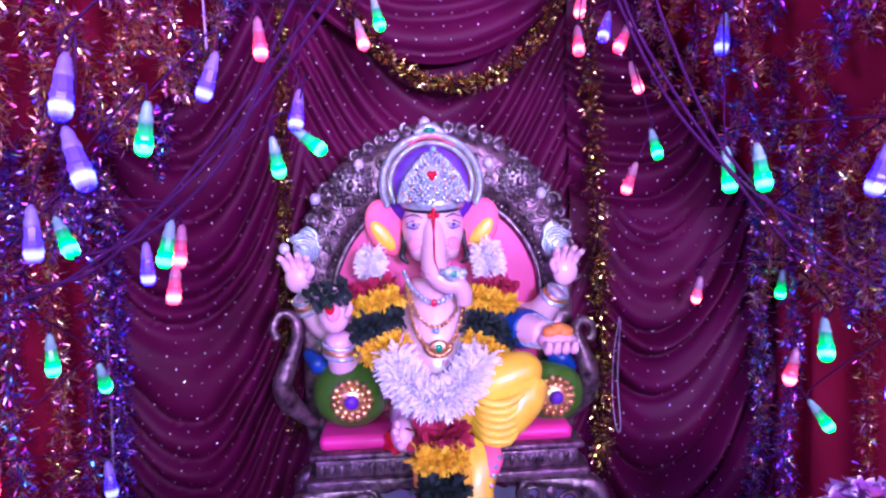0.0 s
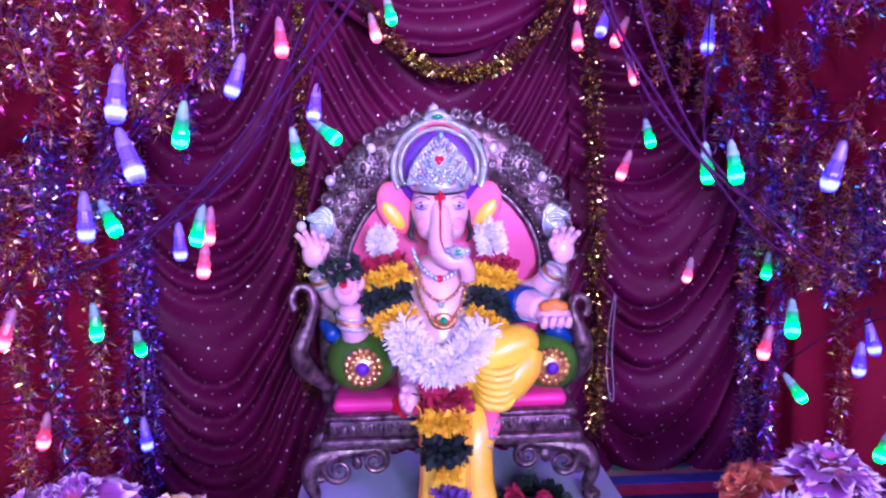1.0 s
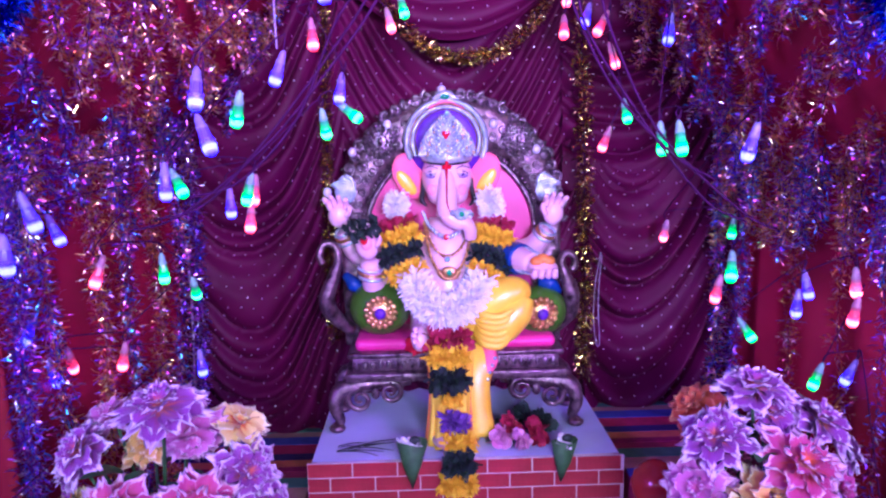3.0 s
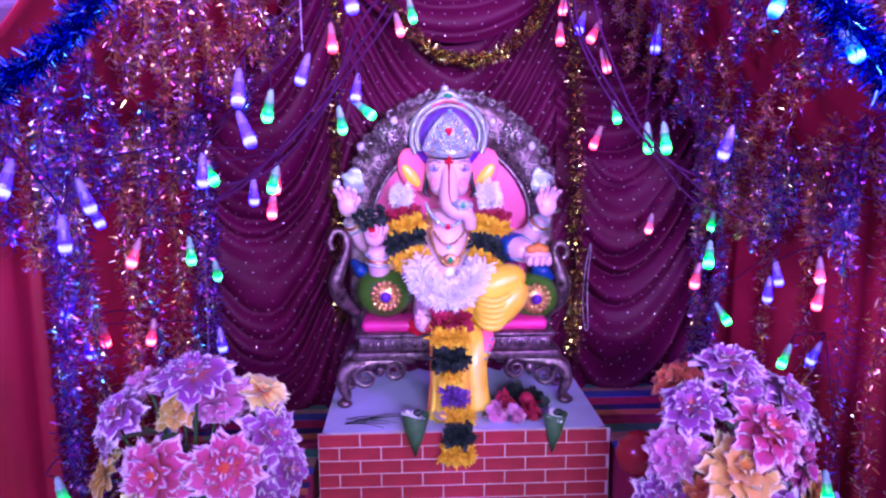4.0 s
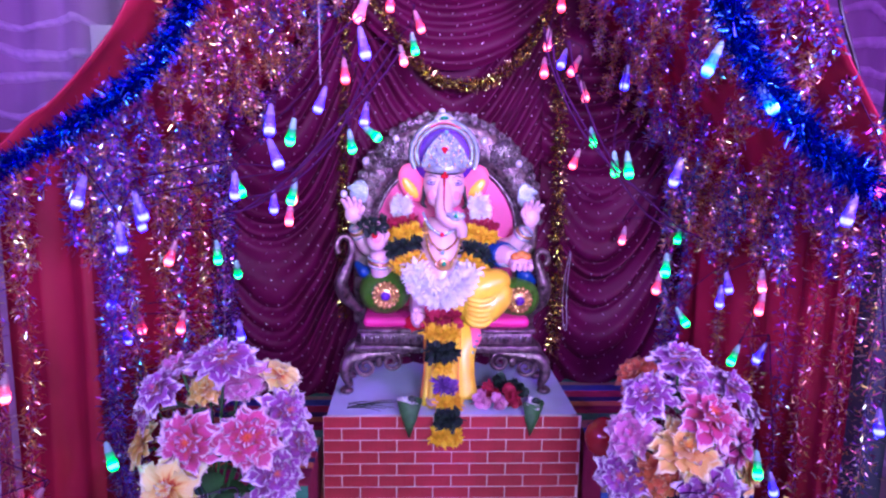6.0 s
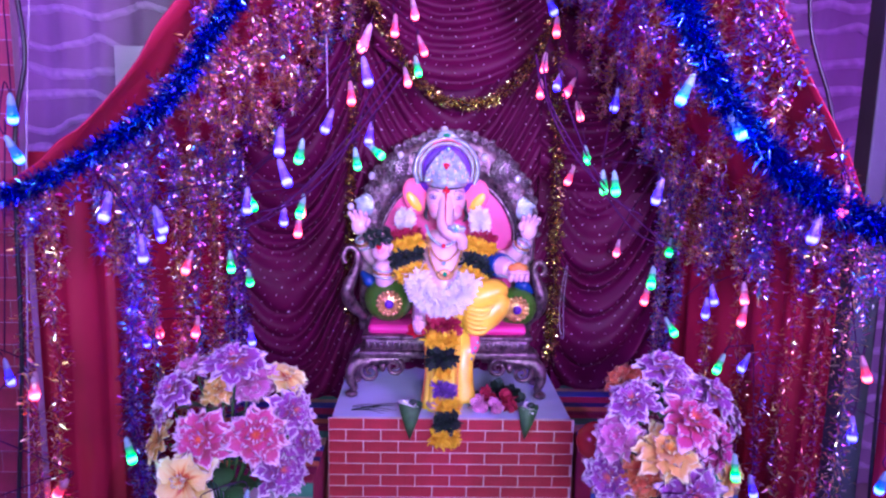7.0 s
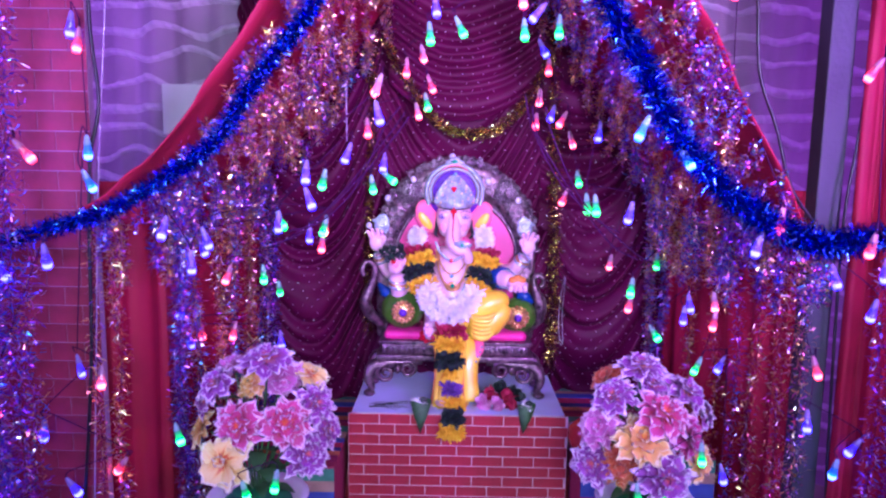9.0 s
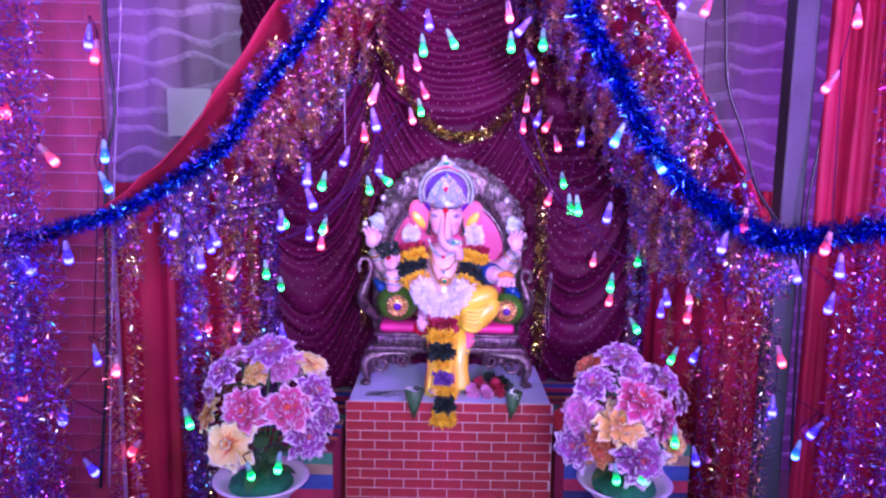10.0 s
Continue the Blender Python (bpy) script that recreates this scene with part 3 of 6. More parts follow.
def throne_back():
    inner = [arch(i / 40, 0.192, 0.19, 0.873) for i in range(41)]
    outer = [arch(i / 40, 0.262, 0.29, 0.9) for i in range(41)]
    # the padded pink panel
    bm = bmesh.new()
    ring = [bm.verts.new((TX + x, 0.288, z)) for x, z in inner]
    low = [bm.verts.new((TX + x, 0.288, 0.6)) for x in (0.19, -0.19)]
    bm.faces.new(ring + low)
    out = bmesh.ops.extrude_face_region(bm, geom=bm.faces[:])
    bmesh.ops.translate(bm, verts=[g for g in out["geom"] if isinstance(g, bmesh.types.BMVert)], vec=(0, 0.03, 0))
    part("back_panel", bm, M_pink, throne, "hot-pink padded panel", smooth=False)
    # the carved surround
    bm = bmesh.new()
    rows = []
    for (a, b), (c, d) in zip(inner, outer):
        rows.append([bm.verts.new((TX + a, 0.283, b)), bm.verts.new((TX + a * 0.7 + c * 0.3, 0.268, b * 0.7 + d * 0.3)), bm.verts.new((TX + a * 0.3 + c * 0.7, 0.27, b * 0.3 + d * 0.7)), bm.verts.new((TX + c, 0.282, d)), bm.verts.new((TX + c, 0.31, d)), bm.verts.new((TX + a, 0.31, b))])
    for p, q in zip(rows, rows[1:]):
        for k in range(6):
            bm.faces.new((p[k], p[(k + 1) % 6], q[(k + 1) % 6], q[k]))
    bm.faces.new(rows[0])
    bm.faces.new(rows[-1][::-1])
    for sx in (-1, 1):
        box(bm, (TX + sx * 0.225 - 0.03, 0.28, 0.6), (TX + sx * 0.225 + 0.03, 0.31, 0.91), 0.008)
    part("back_frame", bm, M_bronzedark, throne)
    bm = bmesh.new()
    tube(bm, [(TX + x, 0.276, z) for x, z in ([(-0.192, 0.62)] + inner[::4] + [(0.192, 0.62)])], 0.006, 8, 0, 1.0, 3)
    part("inner_moulding", bm, M_bronze, throne)
    # lobes, curls and beads
    rng = random.Random(4)
    for i in range(31):
        x, z = arch(i / 30, 0.253, 0.28, 0.9)
        x2, z2 = arch(i / 30, 0.29, 0.32, 0.9)
        d = Vector((x2 - x, 0, z2 - z)).normalized()
        bm = bmesh.new()
        r = rng.uniform(0.010, 0.016)
        scroll(bm, (TX + x + d.x * 0.002, z + d.z * 0.002), r, 0.003, 1.2, rng.uniform(0, 6), rng.choice((-1, 1)), 0.0052, 0.274)
        ball(bm, (TX + x - d.x * 0.004, 0.28, z - d.z * 0.004), (r, 0.01, r), u=10, v=6)
        part("edge_lobe", bm, M_bronze, throne)
    bm = bmesh.new()
    for i in range(64):
        x, z = arch(i / 63, 0.202, 0.2, 0.873)
        ball(bm, (TX + x, 0.272, z), 0.0042, u=7, v=5)
    for i in range(70):
        x, z = arch(i / 69, 0.252, 0.278, 0.9)
        ball(bm, (TX + x, 0.27, z), 0.004, u=7, v=5)
    part("beading", bm, M_bronze, throne, "bronze bead edging")["kind"] = "stuff"
    for row, (w, h, n) in enumerate(((0.217, 0.22, 26), (0.236, 0.252, 28))):
        for i in range(1, n):
            x, z = arch(i / n, w, h, 0.885)
            if min(abs(x - 0.15) + abs(z - 1.075), abs(x + 0.15) + abs(z - 1.075)) < 0.035:
                continue
            bm = bmesh.new()
            scroll(bm, (TX + x, z), 0.0105, 0.002, 1.5, rng.uniform(0, 6), 1 if i * 2 < n else -1, 0.0034, 0.264)
            part("curl", bm, M_bronze, throne)
    for x, z in ((-0.155, 1.078), (0.155, 1.078)):
        bm = bmesh.new()
        for r, n, s in ((0.034, 20, 0.0045), (0.025, 16, 0.0045), (0.016, 10, 0.004)):
            for k in range(n):
                a = 6.283 * k / n
                ball(bm, (TX + x + r * math.cos(a), 0.258, z + r * math.sin(a)), s, u=7, v=5)
        lathe(bm, (TX + x, 0.268, z), [(0.001, 0.006), (0.03, 0.004), (0.04, 0.0), (0.041, -0.008)], 24, (90, 0, 0))
        ball(bm, (TX + x, 0.254, z), (0.006, 0.006, 0.011), u=10, v=8)
        part("rosette", bm, M_bronze, throne, "round bronze rosette")
    for at in JEWELS:
        bm = bmesh.new()
        ball(bm, at, (0.010, 0.008, 0.011), u=10, v=8)
        part("jewel", bm, M_pearl, throne, "clear faceted jewel")
    # shell-shaped ends
    for sx, at in ((-1, (-0.25, 0.255, 0.978)), (1, (0.204, 0.255, 0.974))):
        bm = bmesh.new()
        ball(bm, (at[0], at[1] + 0.006, at[2] - 0.006), (0.024, 0.006, 0.034), (0, -sx * 12, 0))
        scroll(bm, (at[0], at[2] + 0.004), 0.022, 0.003, 1.8, 1.57, sx, 0.0042, at[1])
        for q in range(5):
            scroll(bm, (at[0] + sx * 0.003, at[2] - 0.016), 0.034 - 0.006 * q, 0.022 - 0.004 * q, 0.6, 0.6 if sx > 0 else 2.5, sx, 0.0032, at[1] - 0.002)
        part("shell", bm, M_silver, throne, "silver shell ornament")


JEWELS = [(-0.151, 0.26, 1.114), (0.086, 0.26, 1.112), (-0.231, 0.26, 1.055), (0.182, 0.26, 1.054), (-0.29, 0.26, 0.967), (-0.028, 0.27, 1.188)]
throne_back()


def throne_base():
    bm = bmesh.new()
    box(bm, (TX - 0.22, 0.158, 0.622), (TX + 0.222, 0.30, 0.65), 0.012)
    part("seat_cushion", bm, M_pink, throne, "hot-pink seat cushion")
    bm = bmesh.new()
    box(bm, (TX - 0.235, 0.142, 0.612), (TX + 0.237, 0.31, 0.624), 0.004)
    part("top_moulding", bm, M_bronzedark, throne)
    bm = bmesh.new()
    box(bm, (TX - 0.226, 0.15, 0.58), (TX + 0.228, 0.305, 0.612), 0.004)
    part("seat_rail", bm, M_bronzedark, throne)
    bm = bmesh.new()
    box(bm, (TX - 0.242, 0.138, 0.56), (TX + 0.244, 0.31, 0.58), 0.004)
    part("lower_moulding", bm, M_bronzedark, throne)
    bm = bmesh.new()
    for k in range(26):
        x = TX - 0.216 + 0.0172 * k
        ball(bm, (x, 0.149, 0.596), (0.0052, 0.003, 0.0095), u=8, v=6)
        ball(bm, (x + 0.0086, 0.149, 0.602), (0.0026, 0.002, 0.004), u=6, v=5)
    part("rail_ornament", bm, M_bronze, throne, "bronze leaf relief")["kind"] = "stuff"
    for sx in (-1, 1):
        for y in (0.17, 0.285):
            bm = bmesh.new()
            x = TX + sx * 0.2
            tube(bm, [(x - sx * 0.10, y, 0.553), (x - sx * 0.02, y - 0.004, 0.55), (x + sx * 0.05, y - 0.012, 0.54), (x + sx * 0.066, y - 0.022, 0.505), (x + sx * 0.056, y - 0.025, 0.472), (x + sx * 0.07, y - 0.032, 0.46)], [0.010, 0.015, 0.02, 0.0155, 0.011, 0.008], 10)
            ball(bm, (x + sx * 0.062, y - 0.034, 0.4595), (0.018, 0.016, 0.0105))
            scroll(bm, (x - sx * 0.055, 0.53), 0.026, 0.004, 1.6, 1.57, sx, 0.0075, y - 0.012)
            scroll(bm, (x + sx * 0.012, 0.518), 0.03, 0.004, 1.6, 1.57, -sx, 0.0075, y - 0.02)
            ball(bm, (x - sx * 0.022, y - 0.015, 0.53), (0.01, 0.006, 0.014), u=10, v=8)
            part("leg", bm, M_bronzedark, throne, "scrolled bronze leg")
    # curled side arms
    for pts in ([(-0.245, 0.23, 0.654), (-0.281, 0.2, 0.698), (-0.291, 0.18, 0.738), (-0.277, 0.18, 0.78), (-0.262, 0.18, 0.821), (-0.267, 0.18, 0.855), (-0.288, 0.175, 0.863), (-0.301, 0.17, 0.84), (-0.295, 0.17, 0.82)],
                [(0.224, 0.25, 0.641), (0.252, 0.23, 0.682), (0.256, 0.22, 0.721), (0.244, 0.22, 0.765), (0.232, 0.22, 0.801), (0.243, 0.22, 0.822), (0.261, 0.22, 0.813), (0.262, 0.22, 0.79), (0.253, 0.22, 0.787)]):
        bm = bmesh.new()
        tube(bm, pts, [0.013, 0.018, 0.018, 0.014, 0.010, 0.0085, 0.0075, 0.0075, 0.007], 12)
        for k in range(1, 12):
            q = Vector(pts[0]).lerp(Vector(pts[3]), k / 12)
            sx = -1 if pts[0][0] < 0 else 1
            ball(bm, (q.x + sx * (0.012 + 0.03 * math.sin(k / 12 * 3.14)), q.y + 0.02, q.z), 0.007, u=8, v=6)
        part("scroll_arm", bm, M_bronzedark, throne, "curled bronze arm")
    for c, r, ros in (((-0.177, 0.225, 0.71), 0.069, (-0.173, 0.15, 0.711)), ((0.187, 0.235, 0.69), 0.06, (0.182, 0.168, 0.696))):
        bm = bmesh.new()
        ball(bm, c, (r, 0.062, r * 0.95), u=28, v=18)
        bolster = part("bolster", bm, M_green, throne, "glossy green round bolster")
        bx, y0, bz = ros
        bm = bmesh.new()
        for q, n, s in ((0.031, 15, 0.0066), (0.022, 12, 0.006)):
            for k in range(n):
                a = 6.283 * k / n
                ball(bm, (bx + q * math.cos(a), y0 + 0.3 * q * q / 0.03, bz + q * math.sin(a)), (s, 0.005, s), u=8, v=6)
        lathe(bm, (bx, y0 + 0.006, bz), [(0.001, 0.004), (0.02, 0.003), (0.028, -0.004), (0.03, -0.012)], 20, (90, 0, 0))
        part("rosette", bm, M_gold, bolster, "gold rosette")
        bm = bmesh.new()
        ball(bm, (bx, y0 - 0.002, bz), (0.0125, 0.009, 0.0125))
        part("cabochon", bm, M_violet, bolster, "round violet stone")


throne_base()

# ---- the idol: one mesh ----
IDOL = [M_skin, M_blush, M_yellow, M_silver, M_gold, M_ruby, M_black, M_eye, M_blue, M_violet, M_orange, M_gem, M_emerald, M_cheek]
SKIN, BLUSH, YEL, SIL, GLD, RUB, BLK, EYE_, BLU, VIO, ORA, GEM, EMR, CHK = range(14)


def finger_hand(bm, at, up, lean, curl=0.0, mi=SKIN, s=1.0):
    """An open palm, fingers up along the given lean."""
    x, y, z = at
    ball(bm, (x, y, z), (0.019 * s, 0.011 * s, 0.022 * s), (0, lean, 0), mi)
    for k in range(4):
        a = math.radians(lean + (-14 + 9.5 * k)) + 0.0
        d = Vector((math.sin(a), -0.25 - 0.2 * curl, math.cos(a) * up)).normalized()
        b = Vector((x + (-0.0135 + 0.009 * k) * s * math.cos(math.radians(lean)), y - 0.002, z + 0.013 * up * s))
        L = (0.026, 0.03, 0.029, 0.023)[k] * s
        tube(bm, [b, b + d * L * 0.55, b + d * L + Vector((0, -0.008 * (1 + curl), -0.003 * up))], [0.0058 * s, 0.0055 * s, 0.0042 * s], 8, mi, 1.0, 3)
    t = Vector((x + 0.015 * s * (1 if lean < 0 else -1), y - 0.006, z))
    tube(bm, [t, t + Vector((0.008 * (1 if lean < 0 else -1), -0.006, 0.014 * up)), t + Vector((0.006 * (1 if lean < 0 else -1), -0.008, 0.024 * up))], [0.0065, 0.0058, 0.0042], 8, mi, 1.0, 3)


def bangle(bm, at, r, turn, mi=SIL, thick=0.0035):
    m = pose(*at, *turn)
    pts = [m @ Vector((r * math.cos(a), r * math.sin(a), 0)) for a in np.linspace(0, 6.283, 15)]
    tube(bm, pts, thick, 6, mi, 1.0, 2)


def idol():
    bm = bmesh.new()
    # torso, belly and shoulders
    tube(bm, [(-0.022, 0.25, 0.585), (-0.022, 0.245, 0.646), (-0.022, 0.245, 0.72), (-0.022, 0.25, 0.792), (-0.021, 0.255, 0.856), (-0.021, 0.26, 0.905)], [0.08, 0.09, 0.088, 0.078, 0.066, 0.04], 24, SKIN)
    for p in ((-0.108, 0.265, 0.841), (0.068, 0.265, 0.839)):
        ball(bm, p, (0.045, 0.035, 0.034), mi=SKIN, u=18, v=12)
    # head and cheeks
    ball(bm, (-0.021, 0.25, 0.997), (0.056, 0.056, 0.066), mi=SKIN, u=30, v=20)
    for p in ((-0.044, 0.222, 0.965), (0.002, 0.222, 0.964)):
        ball(bm, p, (0.023, 0.028, 0.026), mi=SKIN, u=18, v=12)
    # trunk, curling to its left hand
    tube(bm, [(-0.021, 0.225, 1.03), (-0.023, 0.205, 1), (-0.022, 0.192, 0.969), (-0.024, 0.182, 0.943), (-0.019, 0.172, 0.92), (-0.004, 0.166, 0.905), (0.013, 0.164, 0.903), (0.024, 0.166, 0.888), (0.026, 0.172, 0.868)], [0.011, 0.0175, 0.0215, 0.023, 0.021, 0.0175, 0.0155, 0.0145, 0.013], 20, SKIN)
    for k in range(6):
        p = Vector((-0.022, 0.192, 0.969)).lerp(Vector((-0.021, 0.176, 0.922)), k / 5)
        bangle(bm, p, 0.0236 + 0.0004 * k, (14, 0, 0), SKIN, 0.0012)
    # jewelled band on the trunk
    bandc = Vector((0.005, 0.132, 0.925))
    for k in range(12):
        a = 6.283 * k / 12
        ball(bm, bandc + Vector((0.0125 * math.cos(a), 0.002, 0.0105 * math.sin(a))), 0.0036, mi=SIL, u=7, v=5)
    ball(bm, bandc + Vector((0, 0.004, 0)), (0.0145, 0.007, 0.0125), mi=SIL)
    ball(bm, bandc + Vector((0, -0.003, 0)), (0.006, 0.005, 0.006), mi=EMR)
    tube(bm, [(-0.017, 0.142, 0.928), (0.005, 0.137, 0.923), (0.026, 0.14, 0.928)], 0.006, 8, SIL)
    # forehead mark down the trunk
    tube(bm, [(-0.022, 0.194, 1.033), (-0.023, 0.184, 1.017), (-0.023, 0.184, 0.997), (-0.024, 0.168, 0.971), (-0.024, 0.155, 0.946), (-0.018, 0.147, 0.928)], [0.003, 0.004, 0.0026, 0.002, 0.0015, 0.001], 6, RUB)
    for p in ((-0.029, 0.187, 1.021), (-0.016, 0.187, 1.021), (-0.022, 0.192, 1.029)):
        ball(bm, p, (0.0042, 0.003, 0.0055), mi=RUB, u=8, v=6)
    for sx in (-1, 1):
        eye = Vector((-0.056, 0.203, 1.006)) if sx < 0 else Vector((0.012, 0.203, 1.005))
        ball(bm, eye, (0.0135, 0.0046, 0.0056), (0, sx * 8, sx * 24), EYE_)
        ball(bm, eye + Vector((0, 0.0006, 0.0052)), (0.0155, 0.0058, 0.0056), (0, sx * 8, sx * 24), SKIN)
        ball(bm, eye + Vector((0, -0.0032, -0.0005)), (0.0046, 0.0025, 0.0036), mi=VIO, u=10, v=8)
        ball(bm, eye + Vector((0, -0.0048, -0.0005)), (0.0022, 0.0015, 0.002), mi=BLK, u=8, v=6)
        tube(bm, [eye + Vector((-sx * 0.014, -0.002, -0.001)), eye + Vector((0, -0.0045, 0.006)), eye + Vector((sx * 0.014, 0.004, 0.001))], [0.0007, 0.0017, 0.0008], 6, BLK)
        tube(bm, [eye + Vector((-sx * 0.015, -0.002, 0.011)), eye + Vector((0, -0.003, 0.0175)), eye + Vector((sx * 0.016, 0.007, 0.0125))], [0.0007, 0.0013, 0.0006], 6, BLK)
        tube(bm, [eye + Vector((-sx * 0.012, 0.0, -0.004)), eye + Vector((0, -0.0035, -0.0075)), eye + Vector((sx * 0.013, 0.004, -0.004))], [0.0008, 0.0014, 0.0008], 6, VIO)
        # rosy cheek and tusk stub
        ck = Vector((-0.057, 0.199, 0.972)) if sx < 0 else Vector((0.012, 0.199, 0.971))
        ball(bm, ck, (0.0125, 0.0042, 0.0125), (0, 0, sx * 30), CHK)
        # ears: leaf-shaped dishes, rose with a yellow rim
        ec = Vector((-0.102, 0.262, 0.999)) if sx < 0 else Vector((0.06, 0.262, 0.997))
        ball(bm, ec, (0.038, 0.0065, 0.055), (0, sx * 26, sx * -8), BLUSH, 24, 16)
        yc = Vector((-0.111, 0.257, 0.985)) if sx < 0 else Vector((0.068, 0.257, 0.985))
        ball(bm, yc, (0.015, 0.0058, 0.033), (0, sx * 36, sx * -8), YEL, 18, 12)
        # hair behind the cheeks
        hp = [(-0.074, 0.245, 0.994), (-0.075, 0.24, 0.966), (-0.078, 0.235, 0.947), (-0.067, 0.232, 0.934)] if sx < 0 else [(0.034, 0.245, 0.993), (0.035, 0.24, 0.965), (0.039, 0.235, 0.946), (0.028, 0.232, 0.933)]
        tube(bm, hp, [0.004, 0.005, 0.006, 0.002], 10, BLK)
    # crown: dome, front plate and gem
    top = Vector((-0.02, 0.25, 1.047))
    lathe(bm, top, [(0.058, -0.008), (0.061, -0.002), (0.061, 0.006), (0.054, 0.018), (0.044, 0.034), (0.029, 0.054), (0.018, 0.07), (0.009, 0.083), (0.001, 0.088)], 28, (10, 0, 0), SIL)
    lathe(bm, top, [(0.0545, -0.014), (0.0578, -0.009), (0.058, 0.0), (0.056, 0.005)], 28, (10, 0, 0), BLK)
    rng = random.Random(8)
    for k in range(420):
        t = (k + 0.5) / 420
        h = 1 - (1 - t) ** 0.62
        half = 0.06 * (1 - h ** 1.7) ** 0.9 + 0.003
        u = math.sin(k * 2.399963) * 0.97
        x = top.x + half * u
        y = 0.182 + 0.035 * h + 0.028 * (1 - math.sqrt(max(0.0, 1 - (x - top.x) ** 2 / 0.063 ** 2)))
        q = rng.uniform(0.0022, 0.0042)
        ball(bm, (x, y, top.z - 0.002 + 0.09 * h), (q, 0.004, q), mi=SIL if k % 9 else GLD, u=7, v=5)
    gem = Vector((-0.023, 0.185, 1.09))
    for k in range(16):
        a = 6.283 * k / 16
        ball(bm, gem + Vector((0.0165 * math.cos(a), 0.006, 0.019 * math.sin(a))), 0.0035, mi=SIL, u=7, v=5)
    ball(bm, gem + Vector((0, 0.008, 0)), (0.0165, 0.008, 0.019), mi=SIL)
    ball(bm, gem + Vector((-0.0036, 0, 0.002)), (0.0058, 0.005, 0.006), mi=RUB)
    ball(bm, gem + Vector((0.0036, 0, 0.002)), (0.0058, 0.005, 0.006), mi=RUB)
    ball(bm, gem + Vector((0, 0, -0.004)), (0.005, 0.0048, 0.0062), mi=RUB)
    ball(bm, (-0.019, 0.2, 1.135), (0.0058, 0.005, 0.006), mi=GEM)
    # halo ring behind the crown
    hc = Vector((-0.021, 0.255, 1.076))
    for r, th, mi in ((0.088, 0.0075, SIL), (0.074, 0.0065, GLD)):
        ring = [hc + Vector((-r * math.cos(a), 0, r * math.sin(a))) for a in np.linspace(-0.42, math.pi + 0.42, 21)]
        tube(bm, ring, th, 10, mi)
        for p in smoothed(ring, 3):
            ball(bm, p + Vector((0, -th, 0)), th * 0.75, mi=SIL, u=7, v=5)
    lathe(bm, hc + Vector((0, 0.004, 0)), [(0.001, 0.004), (0.05, 0.004), (0.084, 0.002), (0.086, -0.006)], 30, (90, 0, 0), VIO)
    tube(bm, [(-0.059, 0.255, 1.148), (-0.043, 0.25, 1.16), (-0.021, 0.248, 1.163), (0.001, 0.25, 1.16), (0.021, 0.255, 1.147)], [0.004, 0.0065, 0.0055, 0.0065, 0.004], 10, BLUSH)
    tube(bm, [(-0.048, 0.258, 1.167), (-0.023, 0.255, 1.179), (0.005, 0.258, 1.167)], [0.006, 0.009, 0.006], 10, SIL)
    ball(bm, (-0.022, 0.247, 1.172), (0.011, 0.007, 0.006), mi=EMR)
    # arms with raised hands
    for sx, pts, hand in ((-1, [(-0.108, 0.27, 0.84), (-0.165, 0.27, 0.819), (-0.217, 0.25, 0.823), (-0.24, 0.225, 0.855), (-0.252, 0.21, 0.883)], (-0.26, 0.203, 0.919)),
                          (1, [(0.069, 0.27, 0.838), (0.123, 0.27, 0.818), (0.167, 0.25, 0.83), (0.187, 0.23, 0.857), (0.2, 0.218, 0.876)], (0.212, 0.21, 0.914))):
        tube(bm, pts, [0.033, 0.03, 0.027, 0.022, 0.017], 14, SKIN)
        finger_hand(bm, hand, 1, sx * 8, 0.5, s=1.18)
        a, b = Vector(pts[3]), Vector(pts[4])
        for k in range(3):
            bangle(bm, a.lerp(b, 0.35 + 0.35 * k), 0.0225 - 0.0015 * k, (25, sx * 28, 0), SIL if k != 1 else GLD)
    # its right fore-arm, raised with a red palm
    tube(bm, [(-0.115, 0.25, 0.836), (-0.155, 0.235, 0.793), (-0.183, 0.215, 0.755), (-0.19, 0.19, 0.784), (-0.193, 0.165, 0.823)], [0.034, 0.031, 0.028, 0.025, 0.02], 14, SKIN)
    finger_hand(bm, (-0.196, 0.15, 0.859), 1, -6, 0.8, s=1.3)
    ball(bm, (-0.196, 0.135, 0.868), (0.013, 0.005, 0.016), mi=CHK)
    ball(bm, (-0.2, 0.131, 0.874), (0.008, 0.003, 0.009), mi=RUB)
    for k in range(3):
        p = Vector((-0.19, 0.188, 0.787)).lerp(Vector((-0.192, 0.178, 0.807)), k / 2)
        bangle(bm, p, 0.0285 - 0.001 * k, (12, 6, 0), GLD if k == 1 else SIL)
    tube(bm, [(-0.256, 0.235, 0.783), (-0.235, 0.225, 0.762), (-0.217, 0.225, 0.747)], [0.008, 0.018, 0.01], 10, BLU)
    # its left fore-arm, held out with sweets on the palm
    tube(bm, [(0.068, 0.26, 0.835), (0.101, 0.22, 0.824), (0.131, 0.17, 0.82), (0.155, 0.125, 0.818)], [0.034, 0.033, 0.029, 0.021], 14, SKIN)
    tube(bm, [(0.105, 0.215, 0.824), (0.121, 0.19, 0.82), (0.136, 0.165, 0.82)], [0.0375, 0.0365, 0.034], 16, BLU)
    for k in range(3):
        p = Vector((0.14, 0.155, 0.82)).lerp(Vector((0.152, 0.13, 0.818)), k / 2)
        bangle(bm, p, 0.028 - 0.002 * k, (62, 0, -32), SIL)
    palm = Vector((0.171, 0.105, 0.812))
    ball(bm, palm, (0.032, 0.028, 0.017), (8, 0, 0), SKIN)
